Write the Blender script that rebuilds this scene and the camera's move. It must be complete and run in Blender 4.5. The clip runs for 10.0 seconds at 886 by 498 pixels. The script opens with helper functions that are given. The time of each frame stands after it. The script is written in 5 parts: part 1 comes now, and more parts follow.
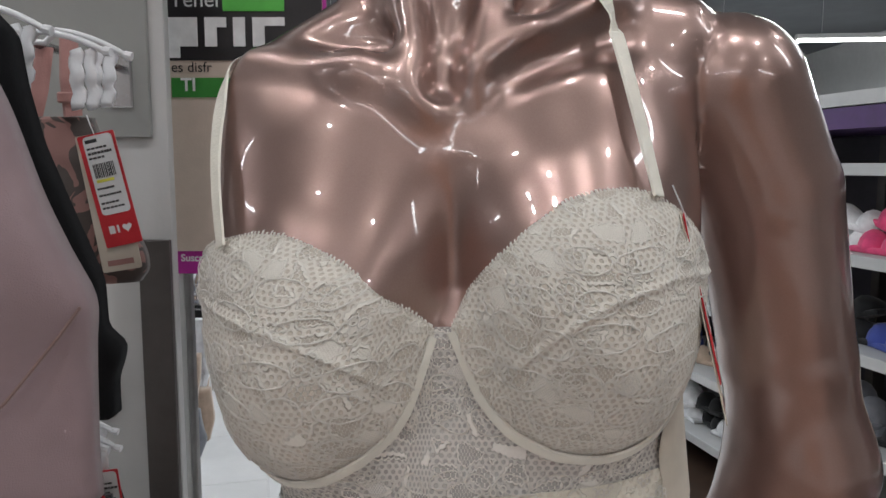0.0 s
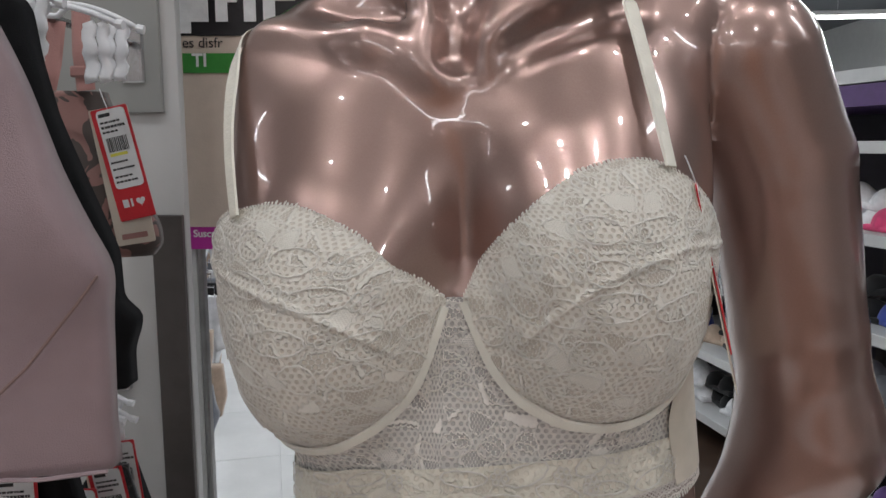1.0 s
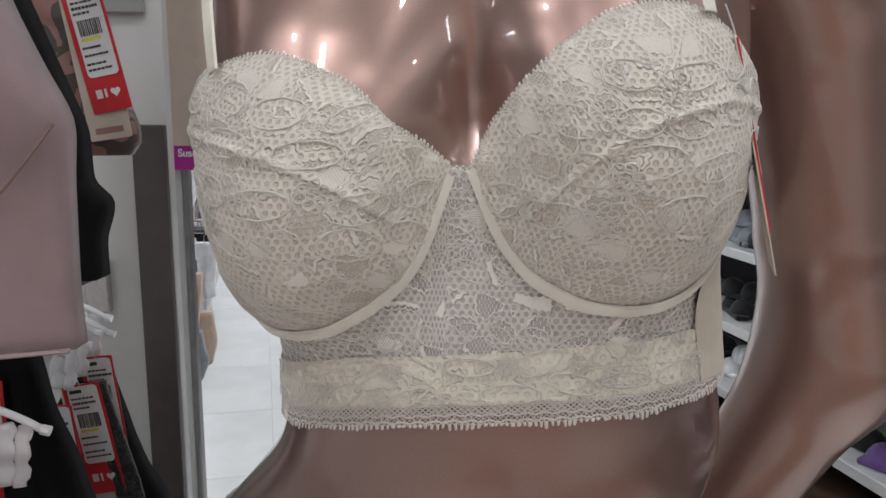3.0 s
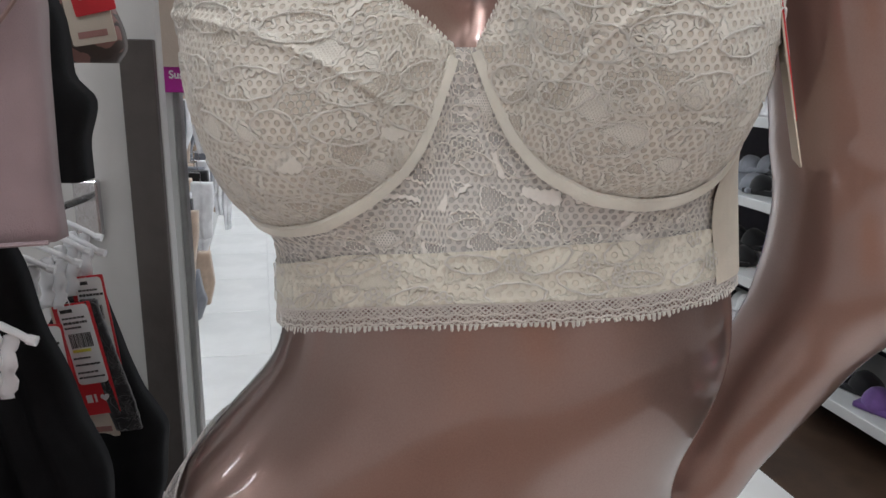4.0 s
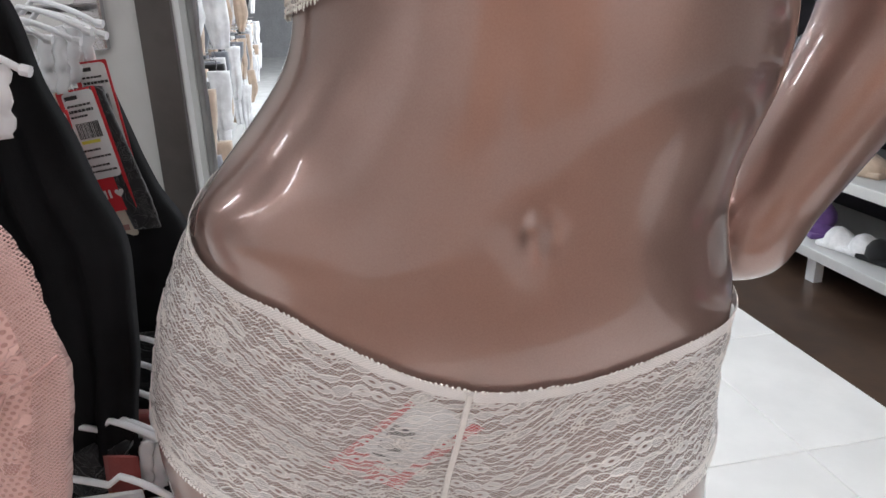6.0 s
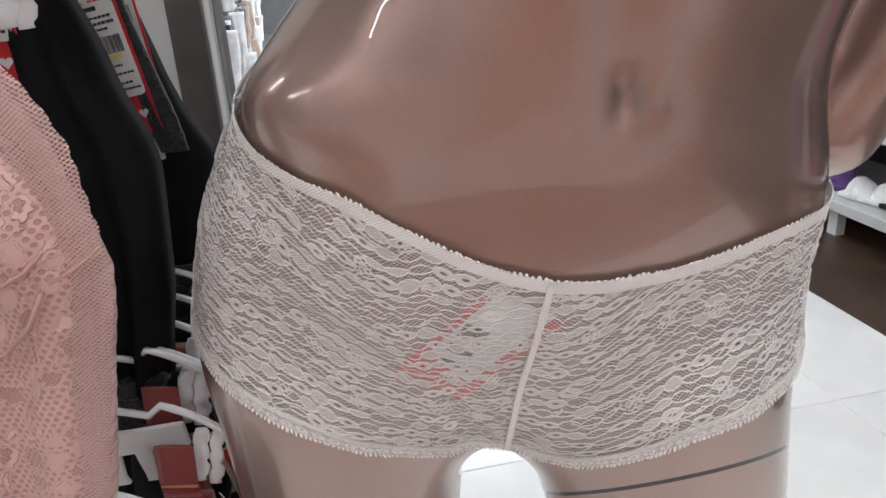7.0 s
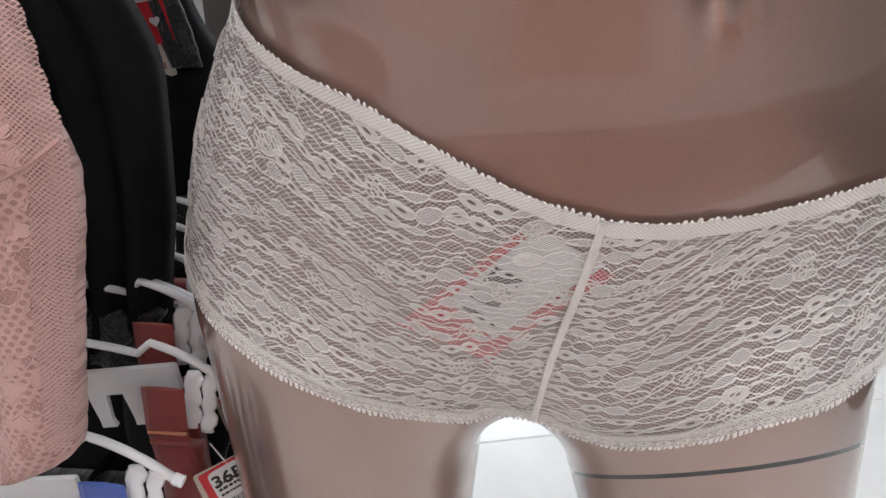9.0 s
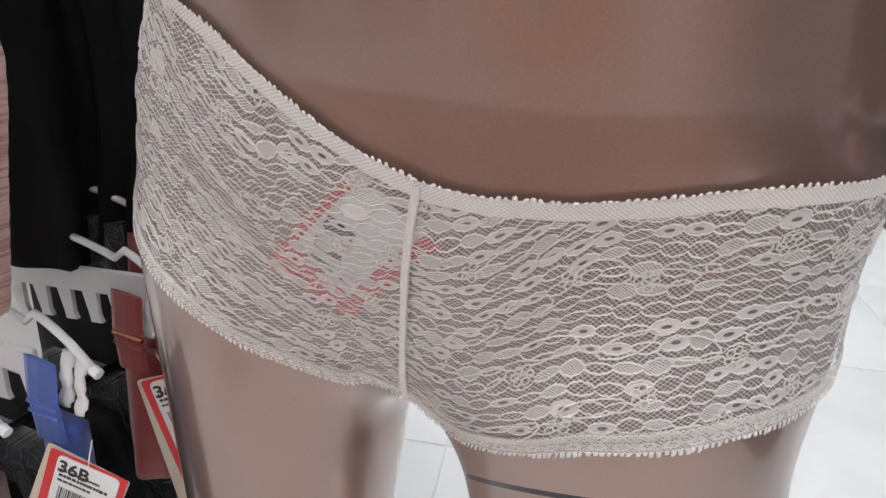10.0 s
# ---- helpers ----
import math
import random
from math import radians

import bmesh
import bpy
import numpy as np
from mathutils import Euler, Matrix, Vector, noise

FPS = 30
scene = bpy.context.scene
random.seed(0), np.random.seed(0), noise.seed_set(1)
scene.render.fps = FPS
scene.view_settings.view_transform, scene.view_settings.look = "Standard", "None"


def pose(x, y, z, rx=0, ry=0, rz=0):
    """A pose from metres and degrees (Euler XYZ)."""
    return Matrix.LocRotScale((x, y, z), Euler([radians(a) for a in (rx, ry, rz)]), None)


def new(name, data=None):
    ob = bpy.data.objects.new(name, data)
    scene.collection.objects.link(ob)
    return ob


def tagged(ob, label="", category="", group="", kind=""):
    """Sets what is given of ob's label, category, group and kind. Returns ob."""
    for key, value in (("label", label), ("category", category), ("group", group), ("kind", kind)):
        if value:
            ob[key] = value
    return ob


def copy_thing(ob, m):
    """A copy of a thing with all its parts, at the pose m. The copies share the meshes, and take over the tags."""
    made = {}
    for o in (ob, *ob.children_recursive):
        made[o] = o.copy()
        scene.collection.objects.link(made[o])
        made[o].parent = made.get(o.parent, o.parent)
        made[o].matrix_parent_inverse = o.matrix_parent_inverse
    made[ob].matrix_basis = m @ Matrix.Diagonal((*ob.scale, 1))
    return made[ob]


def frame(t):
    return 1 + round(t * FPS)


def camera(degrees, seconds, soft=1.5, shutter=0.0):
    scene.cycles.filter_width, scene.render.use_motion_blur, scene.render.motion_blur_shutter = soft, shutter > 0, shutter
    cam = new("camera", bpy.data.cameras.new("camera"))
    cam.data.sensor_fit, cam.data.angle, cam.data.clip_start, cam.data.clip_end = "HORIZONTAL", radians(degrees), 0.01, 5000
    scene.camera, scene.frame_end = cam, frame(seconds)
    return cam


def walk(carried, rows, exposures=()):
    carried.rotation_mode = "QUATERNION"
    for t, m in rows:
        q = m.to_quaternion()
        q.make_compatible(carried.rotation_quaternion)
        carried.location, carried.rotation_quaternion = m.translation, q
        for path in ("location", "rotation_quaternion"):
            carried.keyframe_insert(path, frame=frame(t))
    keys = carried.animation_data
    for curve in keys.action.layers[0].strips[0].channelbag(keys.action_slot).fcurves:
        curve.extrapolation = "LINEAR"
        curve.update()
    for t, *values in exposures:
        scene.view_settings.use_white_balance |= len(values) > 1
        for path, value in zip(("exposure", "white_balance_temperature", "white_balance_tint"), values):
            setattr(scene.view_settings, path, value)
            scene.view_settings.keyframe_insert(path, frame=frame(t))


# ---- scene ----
cam = camera(62.4, 10.0)
METRES, EYE, TILT, LEAN, TURN = 0.63, 1.38, -6.5, 0.0, 0.0
ROWS = [
    (0.0, 0.0, 0.0, 0.0, 0.0, 0.0, -0.0),
    (0.5, 0.0016, -0.007, 0.0006, 0.29, 0.21, 0.07),
    (1.0, -0.0023, -0.0041, -0.0094, 0.75, -1.55, -0.05),
    (1.5, -0.005, 0.0059, -0.0355, 0.3, -3.96, -0.44),
    (2.0, -0.0043, 0.0199, -0.0604, 0.26, -3.8, -0.74),
    (3.5, -0.0156, 0.0929, -0.1278, 0.29, -4.76, -0.82),
    (4.0, -0.015, 0.1036, -0.1575, 0.22, -7.84, -1.04),
    (4.5, -0.0129, 0.1103, -0.2013, 0.49, -10.24, -0.69),
    (5.0, -0.0147, 0.1228, -0.2615, 0.92, -11.89, -0.36),
    (5.5, -0.0144, 0.1288, -0.3184, 1.86, -11.61, 0.53),
    (6.0, -0.0179, 0.1355, -0.389, 1.88, -13.18, 1.46),
    (7.5, -0.1232, 0.2126, -0.5065, 1.96, -15.28, 3.43),
    (8.0, -0.145, 0.2481, -0.5232, 2.0, -15.73, 2.62),
    (8.5, -0.127, 0.26, -0.532, 3.54, -16.11, 1.99),
    (9.0, -0.0814, 0.2711, -0.5415, 5.64, -17.18, 0.29),
    (9.5, 0.0007, 0.2933, -0.5504, 11.8, -17.24, -1.66),
    (10.0, 0.1662, 0.3386, -0.5711, 23.2, -17.31, -6.37),
]
walk(cam, [(t, pose(0, 0, EYE, TILT, LEAN, TURN) @ pose(METRES * x, METRES * y, METRES * z, 90 + pitch, roll, yaw)) for t, x, y, z, yaw, pitch, roll in ROWS],
     [(0.0, -0.16), (2.0, -0.12), (3.5, 0.12), (4.5, 0.08), (5.5, 0.72), (7.5, 0.68), (10.0, 0.66)])

# ---- light ----
world = bpy.data.worlds.new("shop_air")
scene.world = world
world.use_nodes = True
world.node_tree.nodes["Background"].inputs[0].default_value = (0.9, 0.95, 1.0, 1)
world.node_tree.nodes["Background"].inputs[1].default_value = 0.12

# ---- materials ----
class Nodes:
    """A short way to write node trees: every call returns an output socket."""

    def __init__(self, name, blend=False):
        self.mat = bpy.data.materials.new(name)
        self.mat.use_nodes = True
        self.t = self.mat.node_tree
        self.t.nodes.clear()

    def add(self, kind, *ins, out=0, **props):
        n = self.t.nodes.new(kind)
        for k, v in props.items():
            setattr(n, k, v)
        for key, v in ins:
            self.put(n.inputs[key], v)
        return n.outputs[out]

    def put(self, sock, v):
        if v is None:
            return
        if isinstance(v, bpy.types.NodeSocket):
            self.t.links.new(v, sock)
        elif isinstance(v, (tuple, list)):
            sock.default_value = (*v, 1.0) if len(v) == 3 and sock.type == "RGBA" else v
        else:
            sock.default_value = v

    def m(self, op, a, b=None, c=None, clamp=False):
        n = self.t.nodes.new("ShaderNodeMath")
        n.operation, n.use_clamp = op, clamp
        for i, v in enumerate((a, b, c)):
            self.put(n.inputs[i], v)
        return n.outputs[0]

    def mix(self, f, a, b):
        n = self.t.nodes.new("ShaderNodeMix")
        n.data_type = "RGBA"
        self.put(n.inputs[0], f)
        self.put(n.inputs[6], a)
        self.put(n.inputs[7], b)
        return n.outputs[2]

    def noise(self, scale, detail=3.0, vec=None, rough=0.55, dist=0.0):
        return self.add("ShaderNodeTexNoise", ("Scale", scale), ("Detail", detail), ("Roughness", rough), ("Distortion", dist), ("Vector", vec))

    def ramp(self, f, lo, hi):
        return self.add("ShaderNodeMapRange", (0, f), (1, lo), (2, hi), (3, 0.0), (4, 1.0), interpolation_type="SMOOTHSTEP")

    def pos(self):
        return self.add("ShaderNodeTexCoord", out=3)

    def uv(self):
        return self.add("ShaderNodeTexCoord", out=2)

    def bump(self, h, dist, strength=1.0, normal=None):
        return self.add("ShaderNodeBump", ("Height", h), ("Distance", dist), ("Strength", strength), ("Normal", normal))

    def done(self, color, rough=0.5, metal=0.0, normal=None, alpha=None, coat=0.0, sheen=0.0, trans=0.0, spec=0.5, emit=None, sub=0.0, coat_rough=0.03):
        b = self.t.nodes.new("ShaderNodeBsdfPrincipled")
        for k, v in (("Base Color", color), ("Roughness", rough), ("Metallic", metal), ("Normal", normal), ("Alpha", alpha), ("Coat Weight", coat),
                     ("Sheen Weight", sheen), ("Transmission Weight", trans), ("Specular IOR Level", spec), ("Coat Roughness", coat_rough)):
            self.put(b.inputs[k], v)
        if emit:
            self.put(b.inputs["Emission Color"], emit[0])
            b.inputs["Emission Strength"].default_value = emit[1]
        o = self.t.nodes.new("ShaderNodeOutputMaterial")
        self.t.links.new(b.outputs[0], o.inputs[0])
        return self.mat


def plain(name, color, rough=0.5, metal=0.0, spread=0.12, scale=40.0, bump=0.0003, coat=0.0, sheen=0.0, spec=0.5):
    """A real surface: the base colour with stains at two scales, and fine relief."""
    n = Nodes(name)
    p = n.pos()
    a, b = n.noise(scale, 4, p), n.noise(scale * 0.12, 3, p)
    f = n.m("ADD", n.m("MULTIPLY", a, 0.5), n.m("MULTIPLY", b, 0.5))
    dark, light = tuple(c * (1 - spread) for c in color), tuple(min(1, c * (1 + spread)) for c in color)
    c = n.mix(n.ramp(f, 0.35, 0.65), dark, light)
    r = n.m("ADD", n.m("MULTIPLY", a, 0.15), rough - 0.07)
    return n.done(c, r, metal, n.bump(n.noise(scale * 8, 2, p), bump), coat=coat, sheen=sheen, spec=spec)


def skin_material():
    """Glossy bronze-pink lacquer over moulded plastic, with the fitting seam of the thigh."""
    n = Nodes("bronze_lacquer")
    p = n.pos()
    sep = n.add("ShaderNodeSeparateXYZ", (0, p))
    x, y, z = sep.node.outputs
    big = n.noise(5, 3, p)
    c = n.mix(n.ramp(big, 0.35, 0.65), (0.295, 0.188, 0.160), (0.355, 0.232, 0.202))
    fine = n.noise(900, 2, p)
    c = n.mix(n.m("MULTIPLY", fine, 0.35), c, (0.50, 0.36, 0.32))
    # joint of the removable leg: a dark slit round one thigh
    plane = n.m("ADD", n.m("ADD", z, n.m("MULTIPLY", x, -0.227)), n.m("MULTIPLY", y, 0.70))
    slit = n.m("LESS_THAN", n.m("ABSOLUTE", n.m("SUBTRACT", plane, SEAM)), 0.0016)
    slit = n.m("MULTIPLY", slit, n.m("MULTIPLY", n.m("GREATER_THAN", x, -0.05), n.m("LESS_THAN", z, 0.80)))
    c = n.mix(slit, c, (0.008, 0.006, 0.006))
    dust = n.noise(9, 2, p)
    r = n.m("ADD", n.m("MULTIPLY", dust, 0.06), 0.30)
    return n.done(c, r, 0.74, n.bump(n.noise(25, 2, p), 0.0005), coat=1.0, coat_rough=0.025)


SEAM = 1.059

# ---- body shape: a smooth distance function ----
TORSO = [
    (0.70, -.200, .120, .500, .630), (0.78, -.243, .158, .478, .660), (0.82, -.249, .162, .462, .670),
    (0.86, -.247, .165, .442, .675), (0.90, -.239, .169, .431, .672), (0.94, -.221, .166, .426, .655),
    (0.97, -.205, .157, .424, .640), (1.00, -.187, .152, .423, .630), (1.03, -.165, .157, .421, .622),
    (1.06, -.139, .169, .419, .620), (1.085, -.120, .176, .418, .620), (1.11, -.113, .178, .419, .620),
    (1.16, -.113, .171, .422, .625), (1.22, -.126, .168, .434, .635), (1.28, -.142, .170, .447, .645),
    (1.34, -.157, .175, .455, .650), (1.40, -.168, .185, .463, .650), (1.44, -.150, .175, .476, .640),
    (1.48, -.110, .140, .500, .620),
]
ZS = np.arange(0.60, 1.60, 0.002)
_kernel = np.exp(-0.5 * (np.arange(-16, 17) * 0.002 / 0.011) ** 2)
_kernel /= _kernel.sum()
_cols = np.array(TORSO).T
PROFILE = [np.convolve(np.pad(np.interp(ZS, _cols[0], c), 16, mode="edge"), _kernel, mode="valid") for c in _cols[1:]]


def smin(a, b, k):
    h = np.clip(0.5 + 0.5 * (b - a) / k, 0, 1)
    return b + (a - b) * h - k * h * (1 - h)


def smax(a, b, k):
    return -smin(-a, -b, k)


def ellipsoid(P, c, r):
    q = P - np.array(c)
    k = np.sqrt(((q / np.array(r)) ** 2).sum(-1)) + 1e-6
    return np.sqrt((q ** 2).sum(-1)) * (1 - 1 / k)


def capsule(P, a, b, ra, rb):
    a, b = np.array(a), np.array(b)
    ab = b - a
    h = np.clip(((P - a) @ ab) / (ab @ ab), 0, 1)
    q = P - a - h[..., None] * ab
    return np.sqrt((q ** 2).sum(-1)) - (ra + (rb - ra) * h)


def torso(P):
    x, y, z = P[..., 0], P[..., 1], P[..., 2]
    xl, xr, yf, yb = (np.interp(z, ZS, c) for c in PROFILE)
    cx, hw, cy, hd = (xl + xr) / 2, (xr - xl) / 2, (yf + yb) / 2, (yb - yf) / 2
    qx, qy = x - cx, y - cy
    e = 2.35
    k = ((np.abs(qx) / hw) ** e + (np.abs(qy) / hd) ** e + 1e-9) ** (1 / e)
    d = np.sqrt(qx ** 2 + qy ** 2) * (1 - 1 / k)
    return smax(smax(d, z - 1.47, 0.05), 0.735 - z, 0.06)


def breasts(P):
    a = ellipsoid(P, (-.079, .476, 1.257), (.064, .076, .082))
    b = ellipsoid(P, (.087, .468, 1.283), (.067, .079, .086))
    c = ellipsoid(P, (-.072, .512, 1.335), (.088, .058, .105))
    d = ellipsoid(P, (.082, .508, 1.355), (.092, .060, .105))
    return smin(smin(a, c, 0.06), smin(b, d, 0.06), 0.014)


def thighs(P):
    a = capsule(P, (-.154, .545, .80), (-.165, .555, .44), .094, .068)
    b = capsule(P, (.062, .540, .80), (.125, .550, .44), .099, .070)
    return a, b


def trunk(P):
    P = np.asarray(P, dtype=np.float64)
    d = smin(torso(P), breasts(P), 0.028)
    a, b = thighs(P)
    d = smin(d, smin(a, b, 0.012), 0.035)
    # shoulders and neck
    d = smin(d, capsule(P, (-.02, .565, 1.495), (-.160, .555, 1.402), .045, .040), 0.04)
    d = smin(d, capsule(P, (.02, .565, 1.505), (.160, .560, 1.462), .045, .048), 0.04)
    d = smin(d, capsule(P, (.005, .578, 1.46), (.005, .566, 1.66), .056, .052), 0.035)
    # the sloping shoulder on the armless side
    slope_cut = (P[..., 2] - 1.502 - 0.62 * (P[..., 0] + .08)) * 0.85
    d = smax(d, slope_cut - 2.0 * np.clip(P[..., 0] + .075, 0, 1), 0.022)
    # collarbones, the notch and the neck's cords
    d = smax(d, -ellipsoid(P, (-.064, .478, 1.464), (.050, .030, .017)), 0.022)
    d = smax(d, -ellipsoid(P, (.046, .478, 1.482), (.034, .026, .016)), 0.022)
    d = smin(d, capsule(P, (-.010, .474, 1.420), (-.056, .485, 1.440), .010, .010), 0.022)
    d = smin(d, capsule(P, (-.056, .484, 1.440), (-.130, .522, 1.450), .011, .007), 0.018)
    d = smin(d, capsule(P, (.014, .474, 1.434), (.060, .488, 1.460), .010, .011), 0.022)
    d = smin(d, capsule(P, (.060, .488, 1.460), (.115, .518, 1.492), .012, .012), 0.018)
    d = smax(d, -capsule(P, (.030, .462, 1.434), (.115, .490, 1.470), .008, .012), 0.016)
    d = smin(d, capsule(P, (-.013, .478, 1.430), (-.050, .540, 1.60), .007, .011), 0.026)
    d = smin(d, capsule(P, (.022, .478, 1.436), (.058, .540, 1.60), .007, .011), 0.026)
    d = smax(d, -capsule(P, (.000, .468, 1.434), (.004, .502, 1.56), .006, .014), 0.022)
    # belly: hip bones, midline and navel
    d = smin(d, ellipsoid(P, (-.130, .462, 1.000), (.030, .022, .018)), 0.045)
    x, y, z = P[..., 0], P[..., 1], P[..., 2]
    front = np.clip((0.50 - y) / 0.03, 0, 1)
    d = d + front * (0.0044 * np.exp(-((x - .023) / .0065) ** 2 - ((z - 1.000) / .012) ** 2) - 0.0024 * np.exp(-((x - .034) / .006) ** 2 - ((z - .997) / .011) ** 2))
    d = d + front * 0.0028 * np.exp(-((x - .020) / .016) ** 2) * np.clip((z - .96) / .05, 0, 1) * np.clip((1.14 - z) / .04, 0, 1)
    d = d + np.clip((0.53 - y) / 0.03, 0, 1) * 0.0040 * np.exp(-((x + .002) / .014) ** 2 - ((z - 1.432) / .014) ** 2)
    # the cleft between the breasts, and their swell above the cups
    up = np.clip((z - 1.282) / .02, 0, 1) * np.clip((1.385 - z) / .06, 0, 1) * np.clip((0.53 - y) / 0.03, 0, 1)
    d = d + up * (0.011 * np.exp(-((x - .008) / .013) ** 2) - 0.004 * np.exp(-((x + .035) / .022) ** 2) - 0.004 * np.exp(-((x - .048) / .022) ** 2))
    # the bare socket where no arm is fitted
    d = smax(d, -.150 - P[..., 0] - 4.0 * np.clip(1.33 - P[..., 2], 0, 1), 0.006)
    # calves and feet
    for s, x0, x1 in ((-1, -.165, -.150), (1, .125, .155)):
        d = smin(d, capsule(P, (x0, .560, .44), (x1, .590, .10), .062, .034), 0.03)
        d = smin(d, capsule(P, (x1, .600, .035), (x1 + s * .02, .470, .022), .032, .022), 0.04)
    return smax(d, P[..., 2] - 1.585, 0.004)


def body(P):
    P = np.asarray(P, dtype=np.float64)
    # the one arm, its hand on the back of the hip
    arm = capsule(P, (.212, .562, 1.434), (.249, .566, 1.360), .059, .0535)
    arm = smin(arm, capsule(P, (.249, .566, 1.360), (.281, .586, 1.225), .0535, .052), 0.004)
    arm = smin(arm, capsule(P, (.281, .586, 1.225), (.303, .597, 1.130), .052, .052), 0.004)
    arm = smin(arm, capsule(P, (.303, .597, 1.128), (.205, .610, .940), .053, .034), 0.035)
    arm = smin(arm, capsule(P, (.204, .612, .942), (.135, .655, .888), .029, .022), 0.03)
    return smin(trunk(P), arm, 0.005)


def slope(f, P, h=0.0008):
    g = np.stack([f(P + np.eye(3)[i] * h) - f(P - np.eye(3)[i] * h) for i in range(3)], -1)
    return g / (np.linalg.norm(g, axis=-1, keepdims=True) + 1e-12)


def surface_nets(f, lo, hi, step):
    """Quads and points of the surface f = 0 in a box."""
    ax = [np.arange(a, b, step) for a, b in zip(lo, hi)]
    F = np.empty([len(a) for a in ax], dtype=np.float32)
    for i in range(0, len(ax[2]), 24):
        F[:, :, i:i + 24] = f(np.stack(np.meshgrid(ax[0], ax[1], ax[2][i:i + 24], indexing="ij"), -1))
    S = F < 0
    n = [s - 1 for s in S.shape]
    count = np.zeros(n, dtype=np.int8)
    for i in (0, 1):
        for j in (0, 1):
            for k in (0, 1):
                count += S[i:i + n[0], j:j + n[1], k:k + n[2]]
    cell = (count > 0) & (count < 8)
    index = np.full(n, -1, dtype=np.int64)
    where = np.argwhere(cell)
    index[cell] = np.arange(len(where))
    V = np.array(lo) + (where + 0.5) * step
    for _ in range(6):
        d = f(V)
        V = V - np.clip(d, -0.4 * step, 0.4 * step)[:, None] * slope(f, V)
    quads = []
    for axis in range(3):
        b, c = [(1, 2), (2, 0), (0, 1)][axis]
        sl0 = [slice(1, -1)] * 3
        sl1 = [slice(1, -1)] * 3
        sl0[axis], sl1[axis] = slice(0, -1), slice(1, None)
        A, B = S[tuple(sl0)], S[tuple(sl1)]
        E = np.argwhere(A != B)
        if not len(E):
            continue
        flip = B[tuple(E.T)]
        base = E + 1
        base[:, axis] -= 1
        corners = []
        for db, dc in ((0, 0), (1, 0), (1, 1), (0, 1)):
            q = base.copy()
            q[:, b] -= db
            q[:, c] -= dc
            corners.append(index[tuple(q.T)])
        q = np.stack(corners, 1)
        q[flip] = q[flip][:, ::-1]
        quads.append(q)
    Q = np.concatenate(quads)
    return V, Q[(Q >= 0).all(1)]

# ---- building helpers ----
def mesh_from(name, V, F, mats=(), smooth=True):
    me = bpy.data.meshes.new(name)
    me.from_pydata([tuple(v) for v in np.asarray(V).tolist()], [], [tuple(f) for f in (F.tolist() if hasattr(F, "tolist") else F)])
    for m in mats:
        me.materials.append(m)
    if smooth:
        me.polygons.foreach_set("use_smooth", [True] * len(me.polygons))
    me.update()
    return me


def part(name, bm, material, parent=None, label="", smooth=False):
    """A bmesh, or a finished mesh, as one object under its thing."""
    if isinstance(bm, bmesh.types.BMesh):
        me = bpy.data.meshes.new(name)
        bmesh.ops.recalc_face_normals(bm, faces=bm.faces[:])
        bm.to_mesh(me)
        bm.free()
        if smooth:
            me.polygons.foreach_set("use_smooth", [True] * len(me.polygons))
    else:
        me = bm
    if material is not None:
        me.materials.clear()
        me.materials.append(material)
    ob = new(name, me)
    if parent is not None:
        ob.parent = parent
    if label:
        ob["label"] = label
    return ob


def thing(name, label, category, group="", at=None, kind=""):
    ob = new(name)
    ob.empty_display_size = 0.02
    if at is not None:
        ob.matrix_basis = at
    return tagged(ob, label, category, group, kind)


def box(lo, hi, bevel=0.0, bm=None, segments=1):
    bm = bm or bmesh.new()
    lo, hi = Vector(lo), Vector(hi)
    made = bmesh.ops.create_cube(bm, size=1.0, matrix=Matrix.LocRotScale((lo + hi) / 2, None, hi - lo))
    if bevel:
        es = list({e for v in made["verts"] for e in v.link_edges})
        bmesh.ops.bevel(bm, geom=es, offset=bevel, segments=segments, affect="EDGES", profile=0.5)
    return bm


def tube(points, radius, sides=6, bm=None, closed=False, radii=None, flat=1.0, up=(0, 0, 1)):
    """A round bar along a line of points; flat squeezes it across."""
    bm = bm or bmesh.new()
    pts = [Vector(p) for p in points]
    n, rings = len(pts), []
    for i, p in enumerate(pts):
        a = pts[i - 1] if i or closed else p
        b = pts[(i + 1) % n] if i < n - 1 or closed else p
        d = (b - a).normalized()
        s = d.cross(Vector(up))
        if s.length < 1e-4:
            s = d.cross(Vector((0, 1, 0.3)))
        s.normalize()
        w = s.cross(d)
        r = radii[i] if radii else radius
        rings.append([bm.verts.new(p + s * r * math.cos(k * math.tau / sides) + w * r * flat * math.sin(k * math.tau / sides)) for k in range(sides)])
    for i in range(n if closed else n - 1):
        A, B = rings[i], rings[(i + 1) % n]
        for k in range(sides):
            bm.faces.new((A[k], A[(k + 1) % sides], B[(k + 1) % sides], B[k]))
    if not closed:
        bm.faces.new(rings[0][::-1])
        bm.faces.new(rings[-1])
    return bm


def sheet(outline, thickness, bevel=0.0):
    """A flat plate of that outline (x, z) standing in the plane y = 0, its front towards -y."""
    bm = bmesh.new()
    f = bm.faces.new([bm.verts.new((x, 0, z)) for x, z in outline])
    e = bmesh.ops.extrude_face_region(bm, geom=[f])
    bmesh.ops.translate(bm, verts=[v for v in e["geom"] if isinstance(v, bmesh.types.BMVert)], vec=(0, thickness, 0))
    return bm


